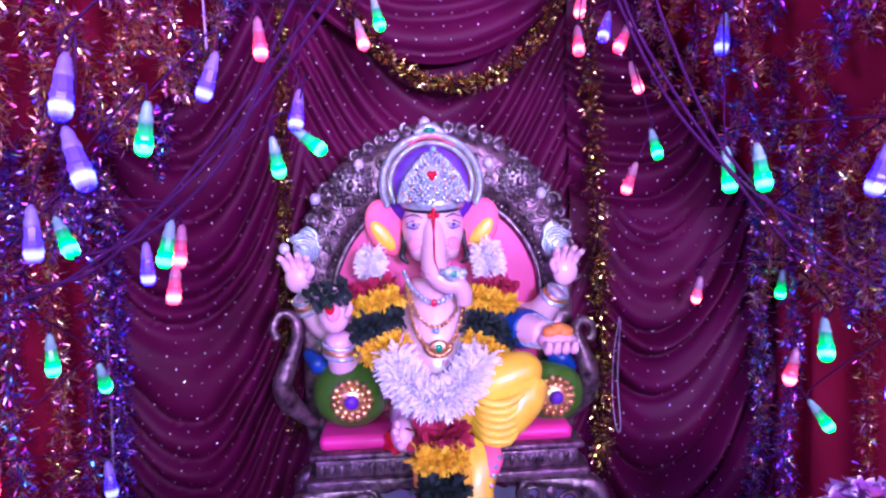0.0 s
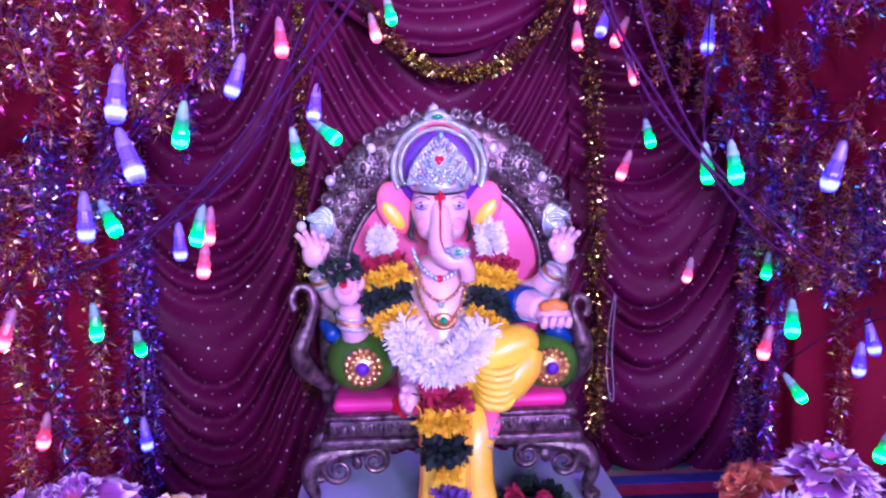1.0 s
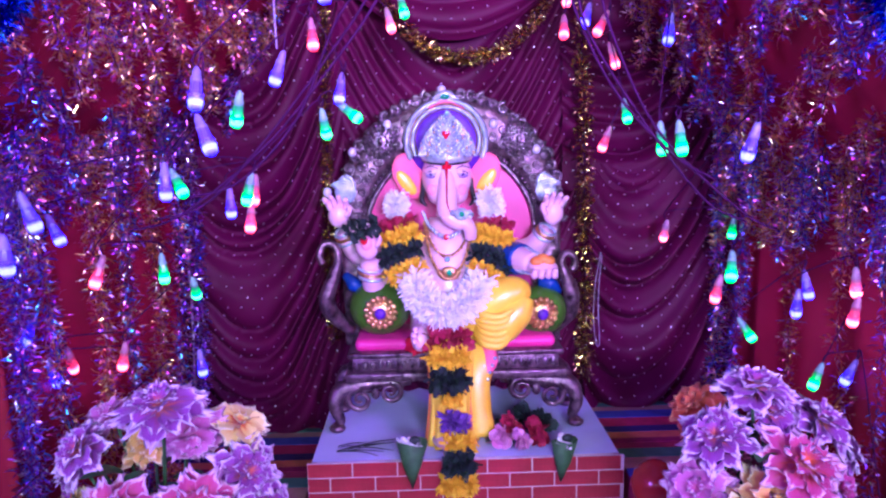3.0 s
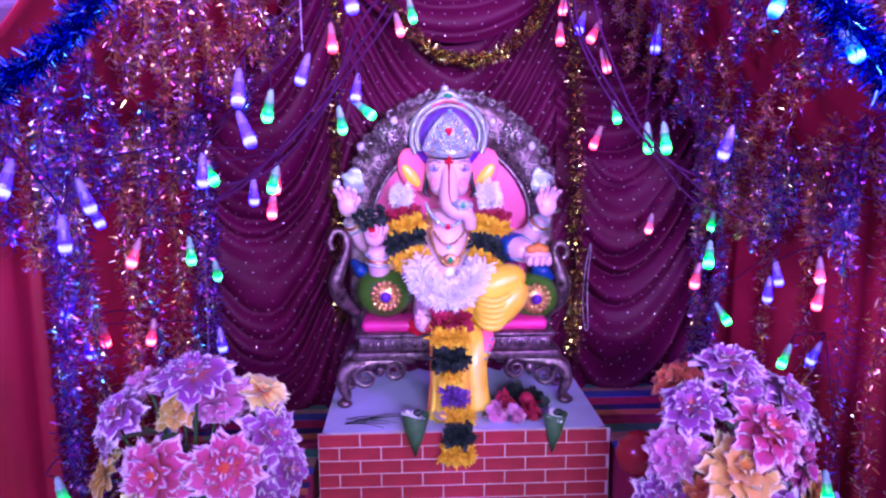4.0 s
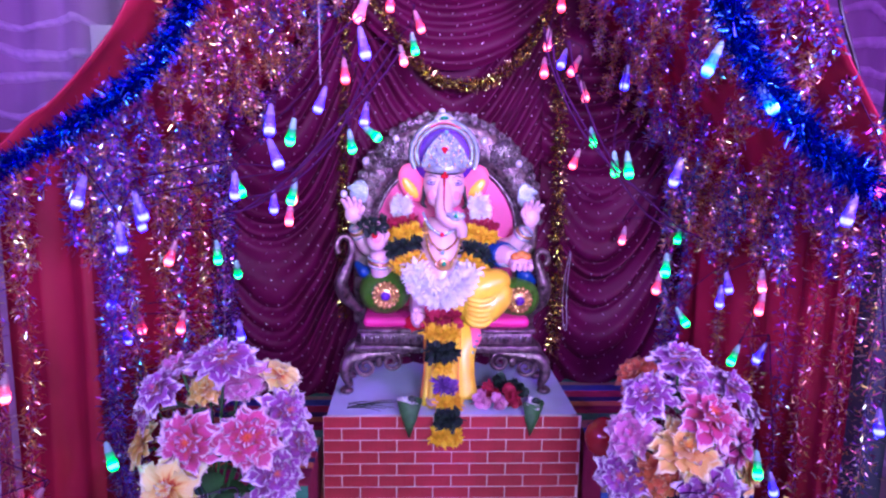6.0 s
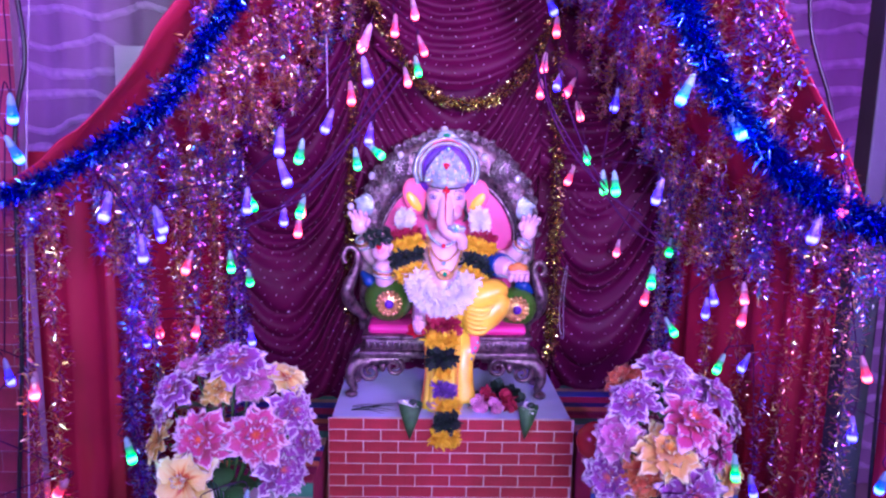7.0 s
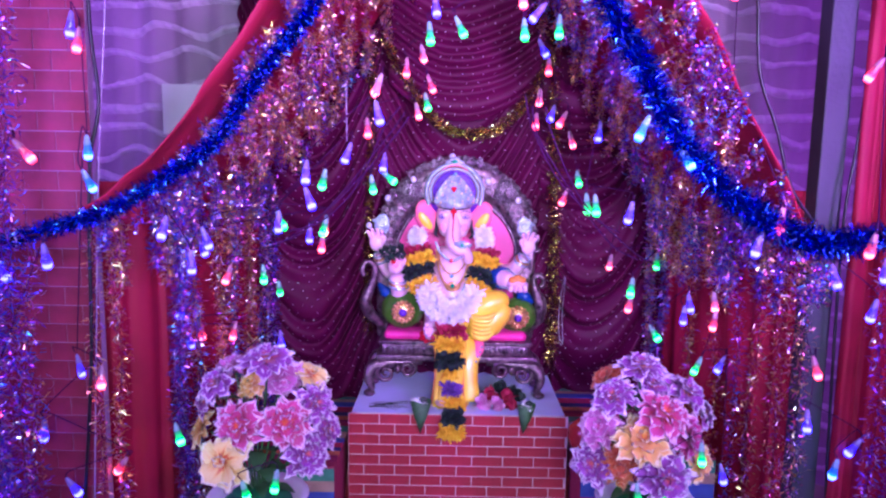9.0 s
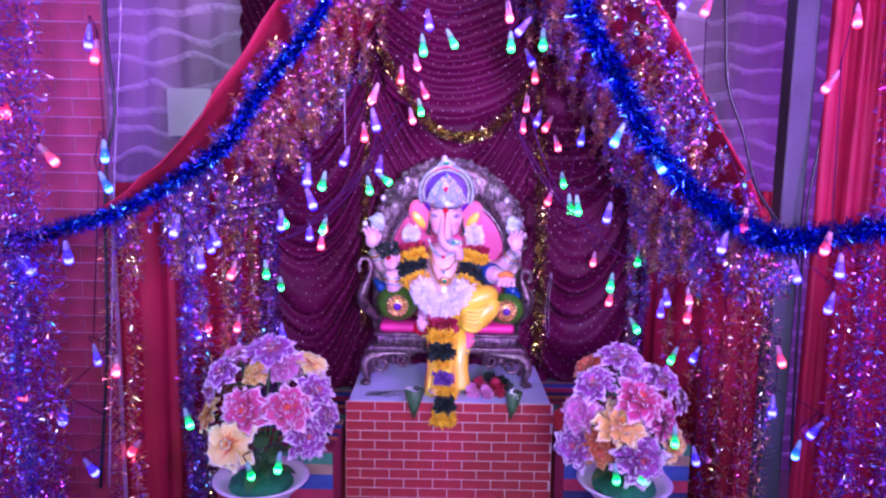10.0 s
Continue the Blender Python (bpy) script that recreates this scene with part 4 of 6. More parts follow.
    for k in range(4):
        tube(bm, [palm + Vector((-0.022 + 0.013 * k, -0.013, -0.003)), palm + Vector((-0.022 + 0.014 * k, -0.031, -0.011)), palm + Vector((-0.021 + 0.014 * k, -0.034, 0.004))], [0.0078, 0.0072, 0.005], 8, SKIN, 1.0, 3)
    for dx, dz in ((-0.012, 0.015), (0.010, 0.016), (0.0, 0.02)):
        ball(bm, palm + Vector((dx, -0.006, dz)), (0.015, 0.014, 0.011), mi=ORA)
    tube(bm, [(0.183, 0.235, 0.754), (0.208, 0.23, 0.752), (0.232, 0.235, 0.73)], [0.012, 0.018, 0.008], 10, BLU)
    # necklaces and pendants
    for pts, th, mi in (([(-0.076, 0.225, 0.92), (-0.061, 0.195, 0.892), (-0.026, 0.175, 0.871), (0.01, 0.19, 0.888), (0.033, 0.225, 0.914)], 0.0055, SIL),
                        ([(-0.073, 0.215, 0.903), (-0.056, 0.18, 0.853), (-0.027, 0.172, 0.83), (0.006, 0.178, 0.848), (0.03, 0.215, 0.898)], 0.0042, GLD),
                        ([(-0.074, 0.21, 0.897), (-0.062, 0.178, 0.832), (-0.041, 0.168, 0.795), (-0.023, 0.164, 0.785), (-0.003, 0.168, 0.798), (0.017, 0.178, 0.831), (0.031, 0.21, 0.893)], 0.005, GLD)):
        line = smoothed(pts, 5)
        tube(bm, pts, th * 0.5, 8, mi, 1.0, 4)
        for p in line:
            ball(bm, p + Vector((0, -0.003, 0)), (th * 0.8, th * 0.7, th), mi=mi, u=7, v=5)
    pend = Vector((-0.022, 0.158, 0.797))
    for k in range(11):
        a = 3.3 + 2.85 * k / 10
        ball(bm, pend + Vector((0.021 * math.cos(a), 0, 0.019 * math.sin(a) + 0.004)), 0.0052, mi=GLD, u=8, v=6)
    ball(bm, pend, (0.017, 0.006, 0.014), mi=GLD)
    ball(bm, pend + Vector((0, -0.005, 0)), (0.0065, 0.005, 0.0075), mi=EMR)
    ball(bm, (-0.025, 0.165, 0.824), (0.006, 0.005, 0.006), mi=GEM)
    ball(bm, (-0.027, 0.168, 0.872), (0.006, 0.004, 0.007), mi=RUB)
    # sacred thread across the belly
    tube(bm, [(0.023, 0.178, 0.811), (0.005, 0.165, 0.772), (-0.02, 0.16, 0.745), (-0.036, 0.158, 0.732)], 0.004, 6, SIL)
    # crossed leg in folded yellow cloth
    tube(bm, [(-0.013, 0.2, 0.658), (0.032, 0.155, 0.704), (0.077, 0.14, 0.739), (0.118, 0.14, 0.754), (0.137, 0.15, 0.745)], [0.045, 0.046, 0.042, 0.035, 0.022], 22, YEL)
    tube(bm, [(0.131, 0.14, 0.743), (0.117, 0.13, 0.716), (0.089, 0.125, 0.687), (0.059, 0.13, 0.667), (0.037, 0.14, 0.67)], [0.03, 0.038, 0.04, 0.034, 0.02], 22, YEL)
    for k in range(6):
        t = k / 5
        p = [Vector((0.024, 0.135, 0.724)).lerp(Vector((0.026, 0.125, 0.677)), t), Vector((0.046, 0.098, 0.716)).lerp(Vector((0.049, 0.09, 0.656)), t), Vector((0.084, 0.09, 0.715)).lerp(Vector((0.082, 0.088, 0.653)), t), Vector((0.145, 0.115, 0.743)).lerp(Vector((0.11, 0.11, 0.673)), t)]
        tube(bm, p, [0.004, 0.0085, 0.0085, 0.003], 10, YEL)
    # hanging leg, its cloth falling to the table
    tube(bm, [(-0.02, 0.16, 0.64), (-0.023, 0.115, 0.612), (-0.024, 0.1, 0.547), (-0.025, 0.09, 0.481), (-0.025, 0.085, 0.448)], [0.045, 0.05, 0.046, 0.044, 0.046], 18, YEL)
    for k in range(8):
        a = -1.5 + 0.43 * k
        u, v, w = Vector((-0.023, 0.115, 0.605)), Vector((-0.024, 0.1, 0.533)), Vector((-0.025, 0.085, 0.447))
        d = Vector((math.sin(a), -math.cos(a), 0))
        tube(bm, [u + d * 0.046, v + d * 0.043, w + d * 0.05], [0.005, 0.006, 0.009], 8, YEL if k % 3 else ORA)
    tube(bm, [(0.03, 0.14, 0.638), (0.036, 0.118, 0.607), (0.029, 0.1, 0.567), (0.031, 0.085, 0.51), (0.035, 0.075, 0.461)], [0.03, 0.034, 0.03, 0.029, 0.034], 14, YEL, 0.6)
    tube(bm, [(0.054, 0.13, 0.636), (0.057, 0.112, 0.611), (0.048, 0.1, 0.59)], [0.02, 0.02, 0.012], 10, BLUSH, 0.6)
    for k in range(5):
        ball(bm, Vector((0.069, 0.1, 0.621)).lerp(Vector((0.047, 0.09, 0.563)), k / 4), (0.0045, 0.004, 0.0045), mi=SIL, u=7, v=5)
    foot = Vector((-0.027, 0.06, 0.455))
    ball(bm, (foot.x, 0.06, 0.463), (0.042, 0.05, 0.0135), mi=SKIN)
    # its right foot drawn up on the seat, toes to the front
    ball(bm, (-0.088, 0.11, 0.667), (0.02, 0.04, 0.028), mi=SKIN)
    for k, (dx, dz) in enumerate(((-0.012, 0.016), (-0.016, 0.004), (-0.014, -0.008), (-0.008, -0.019))):
        ball(bm, Vector((-0.084, 0.072, 0.68)) + Vector((dx, 0, dz)), (0.0072, 0.012, 0.0066), mi=SKIN, u=10, v=8)
    tube(bm, [(-0.034, 0.2, 0.63), (-0.091, 0.17, 0.632), (-0.112, 0.15, 0.634)], [0.03, 0.03, 0.02], 12, RUB)
    ob = part("deity_statue", bm, IDOL)
    tagged(ob, "painted plaster elephant-headed idol with silver crown and yellow robe", "statue")


idol()

# ---- garlands and offerings ----


def tuft(n, path, radius, length, width, seed, flat=1.0, spread=1.0, curl=0.12):
    """Petals standing out all round a line."""
    rng = np.random.default_rng(seed)
    p = np.array([tuple(q) for q in smoothed(path, 10)])
    k = rng.uniform(0, len(p) - 1.001, n)
    i = k.astype(int)
    at = p[i] + (p[i + 1] - p[i]) * (k - i)[:, None]
    tan = p[i + 1] - p[i]
    tan /= np.linalg.norm(tan, axis=1, keepdims=True) + 1e-9
    way = rng.normal(size=(n, 3))
    way -= 0.75 * tan * np.sum(way * tan, axis=1, keepdims=True)
    way[:, 1] *= flat
    way /= np.linalg.norm(way, axis=1, keepdims=True)
    at = at + way * radius * rng.uniform(0.2, 1.0, n)[:, None]
    return strips(at, way + rng.normal(size=(n, 3)) * 0.25 * spread, length * rng.uniform(0.6, 1.2, n), width * rng.uniform(0.7, 1.3, n), curl, rng)


def tufted(name, parent, material, n, path, radius, length, width, seed, label="", **kw):
    v, f = tuft(n, path, radius, length, width, seed, **kw)
    return raw(name, v, f, material, parent, label, smooth=False)


garland = thing("flower_garland", "marigold, white aster and dark leaf garland hung on the idol", "garland", (-0.02, 0.04, 0.7))
BUNCHES = (
    ("white_aster", M_white, 1500, [(-0.131, 0.225, 0.958), (-0.134, 0.22, 0.938), (-0.139, 0.215, 0.919)], 0.016, 0.016, 0.0034, "fine white aster petals"),
    ("white_aster", M_white, 1500, [(0.069, 0.225, 0.961), (0.074, 0.22, 0.939), (0.079, 0.215, 0.917)], 0.017, 0.017, 0.0034, "fine white aster petals"),
    ("rose_segment", M_rose, 150, [(-0.17, 0.2, 0.891), (-0.131, 0.195, 0.897), (-0.094, 0.2, 0.908)], 0.008, 0.014, 0.012, "dark red rose petals"),
    ("rose_segment", M_rose, 150, [(0.058, 0.2, 0.886), (0.083, 0.195, 0.889), (0.112, 0.2, 0.894)], 0.010, 0.015, 0.012, "dark red rose petals"),
    ("marigold_segment", M_mari, 900, [(-0.162, 0.19, 0.866), (-0.122, 0.18, 0.874), (-0.086, 0.185, 0.884)], 0.014, 0.014, 0.0052, "yellow marigold petals"),
    ("marigold_segment", M_mari, 900, [(0.037, 0.185, 0.88), (0.075, 0.18, 0.869), (0.115, 0.19, 0.856)], 0.014, 0.014, 0.0052, "yellow marigold petals"),
    ("leaf_segment", M_darkleaf, 300, [(-0.165, 0.175, 0.826), (-0.123, 0.165, 0.841), (-0.084, 0.17, 0.852)], 0.011, 0.02, 0.009, "dark green leaves"),
    ("leaf_segment", M_darkleaf, 330, [(0.033, 0.17, 0.838), (0.073, 0.165, 0.827), (0.113, 0.175, 0.8)], 0.012, 0.02, 0.009, "dark green leaves"),
    ("marigold_segment", M_mari, 800, [(-0.149, 0.165, 0.784), (-0.117, 0.155, 0.801), (-0.081, 0.16, 0.818)], 0.013, 0.014, 0.0052, "yellow marigold petals"),
    ("marigold_segment", M_mari, 700, [(0.027, 0.16, 0.81), (0.056, 0.155, 0.799), (0.089, 0.16, 0.773)], 0.012, 0.014, 0.0052, "yellow marigold petals"),
    ("white_aster", M_white, 3200, [(-0.098, 0.14, 0.788), (-0.084, 0.11, 0.757), (-0.058, 0.095, 0.733), (-0.033, 0.088, 0.723)], 0.022, 0.022, 0.0034, "fine white aster petals"),
    ("white_aster", M_white, 3000, [(0.049, 0.14, 0.78), (0.024, 0.11, 0.754), (-0.003, 0.095, 0.732), (-0.033, 0.088, 0.723)], 0.022, 0.022, 0.0034, "fine white aster petals"),
    ("rose_segment", M_rose, 190, [(-0.064, 0.085, 0.673), (-0.031, 0.078, 0.669), (0.009, 0.085, 0.673)], 0.013, 0.022, 0.017, "dark red rose petals"),
    ("marigold_segment", M_mari, 1100, [(-0.065, 0.066, 0.641), (-0.032, 0.06, 0.635), (0.005, 0.066, 0.637)], 0.014, 0.017, 0.006, "yellow marigold petals"),
    ("leaf_segment", M_darkleaf, 300, [(-0.064, 0.05, 0.598), (-0.031, 0.044, 0.594), (0.001, 0.05, 0.599)], 0.012, 0.024, 0.011, "dark green leaves"),
    ("marigold_segment", M_mari, 260, [(-0.044, 0.045, 0.556), (-0.028, 0.043, 0.554), (-0.007, 0.045, 0.555)], 0.008, 0.014, 0.006, "yellow marigold petals"),
    ("purple_aster", M_purple, 320, [(-0.039, 0.03, 0.519), (-0.019, 0.026, 0.509), (-0.004, 0.03, 0.502)], 0.011, 0.018, 0.007, "purple aster petals"),
    ("marigold_segment", M_mari, 600, [(-0.038, 0.012, 0.475), (-0.013, 0.008, 0.473), (0.013, 0.012, 0.474)], 0.013, 0.016, 0.006, "yellow marigold petals"),
    ("leaf_segment", M_darkleaf, 280, [(-0.04, -0.016, 0.447), (-0.013, -0.02, 0.443), (0.013, -0.016, 0.448)], 0.011, 0.022, 0.010, "dark green leaves"),
    ("marigold_segment", M_mari, 900, [(-0.048, -0.022, 0.408), (-0.018, -0.026, 0.403), (0.01, -0.022, 0.406)], 0.014, 0.017, 0.006, "yellow marigold petals"),
)
for i, (name, m, n, path, r, ln, w, lab) in enumerate(BUNCHES):
    tufted(name, garland, m, n, path, r, ln, w, 11 + i, lab)["kind"] = "stuff"
bm = bmesh.new()
tube(bm, [(-0.03, 0.09, 0.687), (-0.031, 0.07, 0.626), (-0.028, 0.05, 0.565), (-0.016, 0.035, 0.503), (-0.013, 0.012, 0.465), (-0.015, -0.014, 0.436), (-0.018, -0.02, 0.398)], 0.004, 6)
part("cord", bm, M_mari, garland, "yellow cord")


def leaf_cone(at, s, lean, label):
    holder = thing("leaf_cone", label, "leaf cone", at, "folded leaf cones")
    x, y, z = at
    bm = bmesh.new()
    n = 14
    top = [bm.verts.new((x + s * 0.032 * math.cos(a), y + 0.014 + s * 0.018 * math.sin(a), z + 0.028 + 0.004 * math.sin(2 * a))) for a in np.linspace(0, 6.283, n, endpoint=False)]
    mid = [bm.verts.new((x + lean * 0.5 + s * 0.019 * math.cos(a), y - 0.002 + s * 0.011 * math.sin(a), z - 0.012)) for a in np.linspace(0, 6.283, n, endpoint=False)]
    tip = bm.verts.new((x + lean, y - 0.012, z - 0.06 * s))
    for k in range(n):
        j = (k + 1) % n
        bm.faces.new((top[k], top[j], mid[j], mid[k]))
        bm.faces.new((mid[k], mid[j], tip))
    part("leaf", bm, M_leaf, holder)
    v, f = tuft(60, [(x - 0.014, y + 0.014, z + 0.022), (x + 0.014, y + 0.014, z + 0.022)], 0.006, 0.014, 0.008, int(900 * s))
    raw("filling", v, f, M_white, holder, "white flower bits")
    bm = bmesh.new()
    ball(bm, (x + 0.006, y + 0.012, z + 0.032), (0.012, 0.008, 0.009), mi=0)
    part("nut", bm, M_leafdark, holder, "dark areca nut")


leaf_cone((-0.108, -0.016, 0.458), 1.0, 0.0, "folded green betel leaf cone resting over the table edge")
leaf_cone((0.198, -0.014, 0.452), 0.85, -0.012, "smaller green betel leaf cone beside the roses")


def rose(at, r, material, seed, label):
    v, f = tuft(90, [(at[0] - r * 0.2, at[1], at[2]), (at[0] + r * 0.2, at[1], at[2] + r * 0.2)], r * 0.4, r * 0.7, r * 0.75, seed)
    v = np.array(v)
    v[:, 2] = np.maximum(v[:, 2], 0.4505)
    ob = raw("rose", v, f, material)
    tagged(ob, label, "flower", "loose flowers on the altar")


rose((0.075, 0.04, 0.467), 0.026, M_pinkrose, 1, "pale pink rose lying on the white cloth")
rose((0.115, 0.03, 0.466), 0.024, M_pinkrose, 2, "pale pink rose lying on the white cloth")
rose((0.152, 0.05, 0.472), 0.032, M_rose, 3, "deep red rose lying on the white cloth")
rose((0.10, 0.085, 0.47), 0.028, M_rose, 4, "deep red rose lying on the white cloth")
rose((0.055, 0.1, 0.468), 0.026, M_darkleaf, 5, "bunch of dark leaves lying on the cloth")
rose((0.135, 0.125, 0.474), 0.032, M_darkleaf, 6, "dark dried flower head beside the throne leg")
rose((0.175, 0.115, 0.470), 0.028, M_darkleaf, 7, "dark dried flower head beside the throne leg")
bm = bmesh.new()
for k in range(11):
    a, r = random.uniform(-0.35, 0.5), random.uniform(0.05, 0.11)
    x, y = -0.265 + random.uniform(0, 0.03), 0.035 + random.uniform(0, 0.03)
    tube(bm, [(x, y, 0.4512), (x + r * 0.5 * math.cos(a), y + r * 0.5 * math.sin(a) + 0.004, 0.4535), (x + r * math.cos(a), y + r * math.sin(a), 0.4515)], [0.0007, 0.0009, 0.0005], 5)
tagged(part("grass_bunch", bm, M_leafdark), "thin dark grass blades lying on the white cloth", "grass")

offering = thing("leaf_offering", "dark leaves tucked in the raised palm of the idol", "leaves", (-0.2, 0.08, 0.87))
tufted("leaf_segment", offering, M_darkleaf, 70, [(-0.227, 0.125, 0.893), (-0.2, 0.12, 0.901), (-0.173, 0.12, 0.911)], 0.006, 0.024, 0.014, 81)["kind"] = "stuff"

# red lacquered ball-shaped pot on the ledge
bm = bmesh.new()
lathe(bm, (0.340, -0.13, 0.407), [(0.001, 0.0), (0.02, 0.0), (0.037, 0.014), (0.045, 0.04), (0.039, 0.066), (0.02, 0.082), (0.008, 0.088), (0.001, 0.088)], 28)
tagged(part("round_pot", bm, M_ball), "small glossy dark red round pot beside the altar", "pot")

# ---- artificial flower pots ----


FULL = ((1.0, 9, -0.08), (0.84, 8, 0.22), (0.56, 7, 0.55), (0.3, 5, 1.0))


def dahlia_mesh(material, radius, seed, rows=FULL):
    """An open layered head facing +z: rings of cupped, ragged, toothed petals."""
    rng = random.Random(seed)
    verts, faces, reach, across = [], [], [], []
    for n, (far, count, rise) in enumerate(rows):
        for k in range(count):
            a = 6.283 * (k + 0.5 * (n % 2) + rng.uniform(-0.16, 0.16)) / count
            L = radius * far * rng.uniform(0.84, 1.1)
            W = L * 1.5 / count + radius * 0.03
            up = rise + rng.uniform(-0.16, 0.16)
            twist = rng.uniform(-0.3, 0.3)
            shift = rng.uniform(0, 40)
            teeth = [(0.06 if q % 2 else -0.08) + rng.uniform(-0.05, 0.05) for q in range(7)]
            base = len(verts)
            for i in range(8):
                t = i / 7
                w = W * (0.35, 0.7, 1.0, 1.2, 1.25, 1.1, 0.8, 0.3)[i] * rng.uniform(0.92, 1.08)
                for j in range(7):
                    s = (j - 3) / 3
                    tip = teeth[j] * radius if i == 7 else teeth[j] * radius * 0.5 if i == 6 else 0
                    run = L * (0.05 + 0.95 * t) - (radius * 0.07 * s * s if i == 7 else 0) + tip
                    wave = radius * 0.05 * math.sin(s * 3.1 + t * 5 + shift) * t
                    h = run * math.sin(up) * (1 - 0.35 * t) + radius * 0.12 * s * s * (0.3 + t) * (1 - 0.5 * t) - radius * 0.13 * t * t * (1 if n < 2 else -0.3) + twist * s * w + 0.045 * radius * n + wave
                    out, side = run * math.cos(up * (1 - 0.4 * t)), s * w * ((1.14 if i % 2 else 0.86) * rng.uniform(0.92, 1.08) if abs(s) == 1 else 1)
                    verts.append((out * math.cos(a) - side * math.sin(a), out * math.sin(a) + side * math.cos(a), h))
                    reach.append(min(1.0, t * 0.5 * (0.35 + 0.65 * far) + 0.42 * s * s * t ** 0.7 + (0.34 if i == 7 else 0.16 if i == 6 else 0)))
                    across.append(shift + s * 1.5)
            for i in range(7):
                for j in range(6):
                    q = base + i * 7 + j
                    faces.append((q, q + 1, q + 8, q + 7))
    me = bpy.data.meshes.new("flower_head")
    me.from_pydata(verts, [], faces)
    me.materials.append(material)
    me.attributes.new("reach", "FLOAT", "POINT").data.foreach_set("value", reach)
    me.attributes.new("across", "FLOAT", "POINT").data.foreach_set("value", across)
    me.polygons.foreach_set("use_smooth", [True] * len(faces))
    return me


OPEN = ((1.0, 6, 0.0), (0.9, 5, 0.22), (0.24, 6, 0.8))
CUPPED = ((1.0, 9, 0.0), (0.86, 8, 0.28), (0.58, 6, 0.6), (0.28, 5, 1.0))
HEADS = {k: [dahlia_mesh(m, 1.0, 7 * i + s, OPEN if k == "cream" else CUPPED if k in ("peach", "lilac") else FULL) for s in range(2)]
         for i, (k, m) in enumerate((("purple", P_purple), ("pink", P_pink), ("magenta", P_magenta), ("peach", P_peach), ("lilac", P_lilac), ("orange", P_orange), ("cream", P_cream)))}


def flower_pot(x, y, flowers, label):
    holder = thing("flower_pot", label, "flower pot", (x, y, 0), "artificial flower pots")
    bm = bmesh.new()
    lathe(bm, (x, y, 0), [(0.001, 0.0), (0.075, 0.0), (0.08, 0.01), (0.07, 0.12), (0.062, 0.25), (0.075, 0.29), (0.1, 0.322), (0.122, 0.338), (0.126, 0.343), (0.123, 0.347), (0.1, 0.334), (0.07, 0.315), (0.001, 0.31)], 40)
    part("pot", bm, M_pot, holder, "white flared plastic pot")
    bm = bmesh.new()
    ball(bm, (x, y, 0.325), (0.085, 0.085, 0.04), u=20, v=10)
    part("filling", bm, M_moss, holder, "green foam filling")
    bm = bmesh.new()
    rng = random.Random(int(x * 100))
    for k in range(26):
        a, r, z = rng.uniform(0, 6.283), rng.uniform(0.01, 0.05), rng.uniform(0.36, 0.62)
        c = Vector((x + r * math.cos(a), y + r * math.sin(a), z))
        d = Vector((math.cos(a), math.sin(a), rng.uniform(-0.4, 0.6))).normalized()
        s = d.cross(Vector((0, 0, 1))).normalized()
        n = s.cross(d)
        L, W = rng.uniform(0.045, 0.065), rng.uniform(0.014, 0.022)
        rows = []
        for i in range(6):
            t = i / 5
            w = W * math.sin(math.pi * min(0.97, t * 0.9 + 0.08))
            q = c + d * L * t - n * 0.02 * t * t
            rows.append([bm.verts.new(q - s * w + n * w * 0.3), bm.verts.new(q), bm.verts.new(q + s * w + n * w * 0.3)])
        for p, q in zip(rows, rows[1:]):
            bm.faces.new((p[0], p[1], q[1], q[0]))
            bm.faces.new((p[1], p[2], q[2], q[1]))
    part("foliage", bm, M_leaf, holder, "dark green cloth leaves")
    for i, (kind, fx, fy, fz, r, to) in enumerate(flowers):
        bm = bmesh.new()
        d = Vector(to).normalized()
        tube(bm, [(x, y, 0.33), ((x + fx) / 2, (y + fy) / 2 + 0.02, 0.33 + (fz - 0.33) * 0.6), (fx - d.x * 0.02, fy - d.y * 0.02, fz - d.z * 0.02)], 0.003, 6)
        part("stem", bm, M_leaf, holder, "green wire stem")
        ob = new("flower_head", HEADS[kind][i % 2])
        ob.matrix_world = Matrix.Translation((fx, fy, fz)) @ d.to_track_quat("Z", "Y").to_matrix().to_4x4() @ pose(0, 0, 0, 0, 0, 37 * i) @ Matrix.Diagonal((r, r, r, 1))
        hang(ob, holder)
        ob["label"] = kind + " cloth dahlia head"


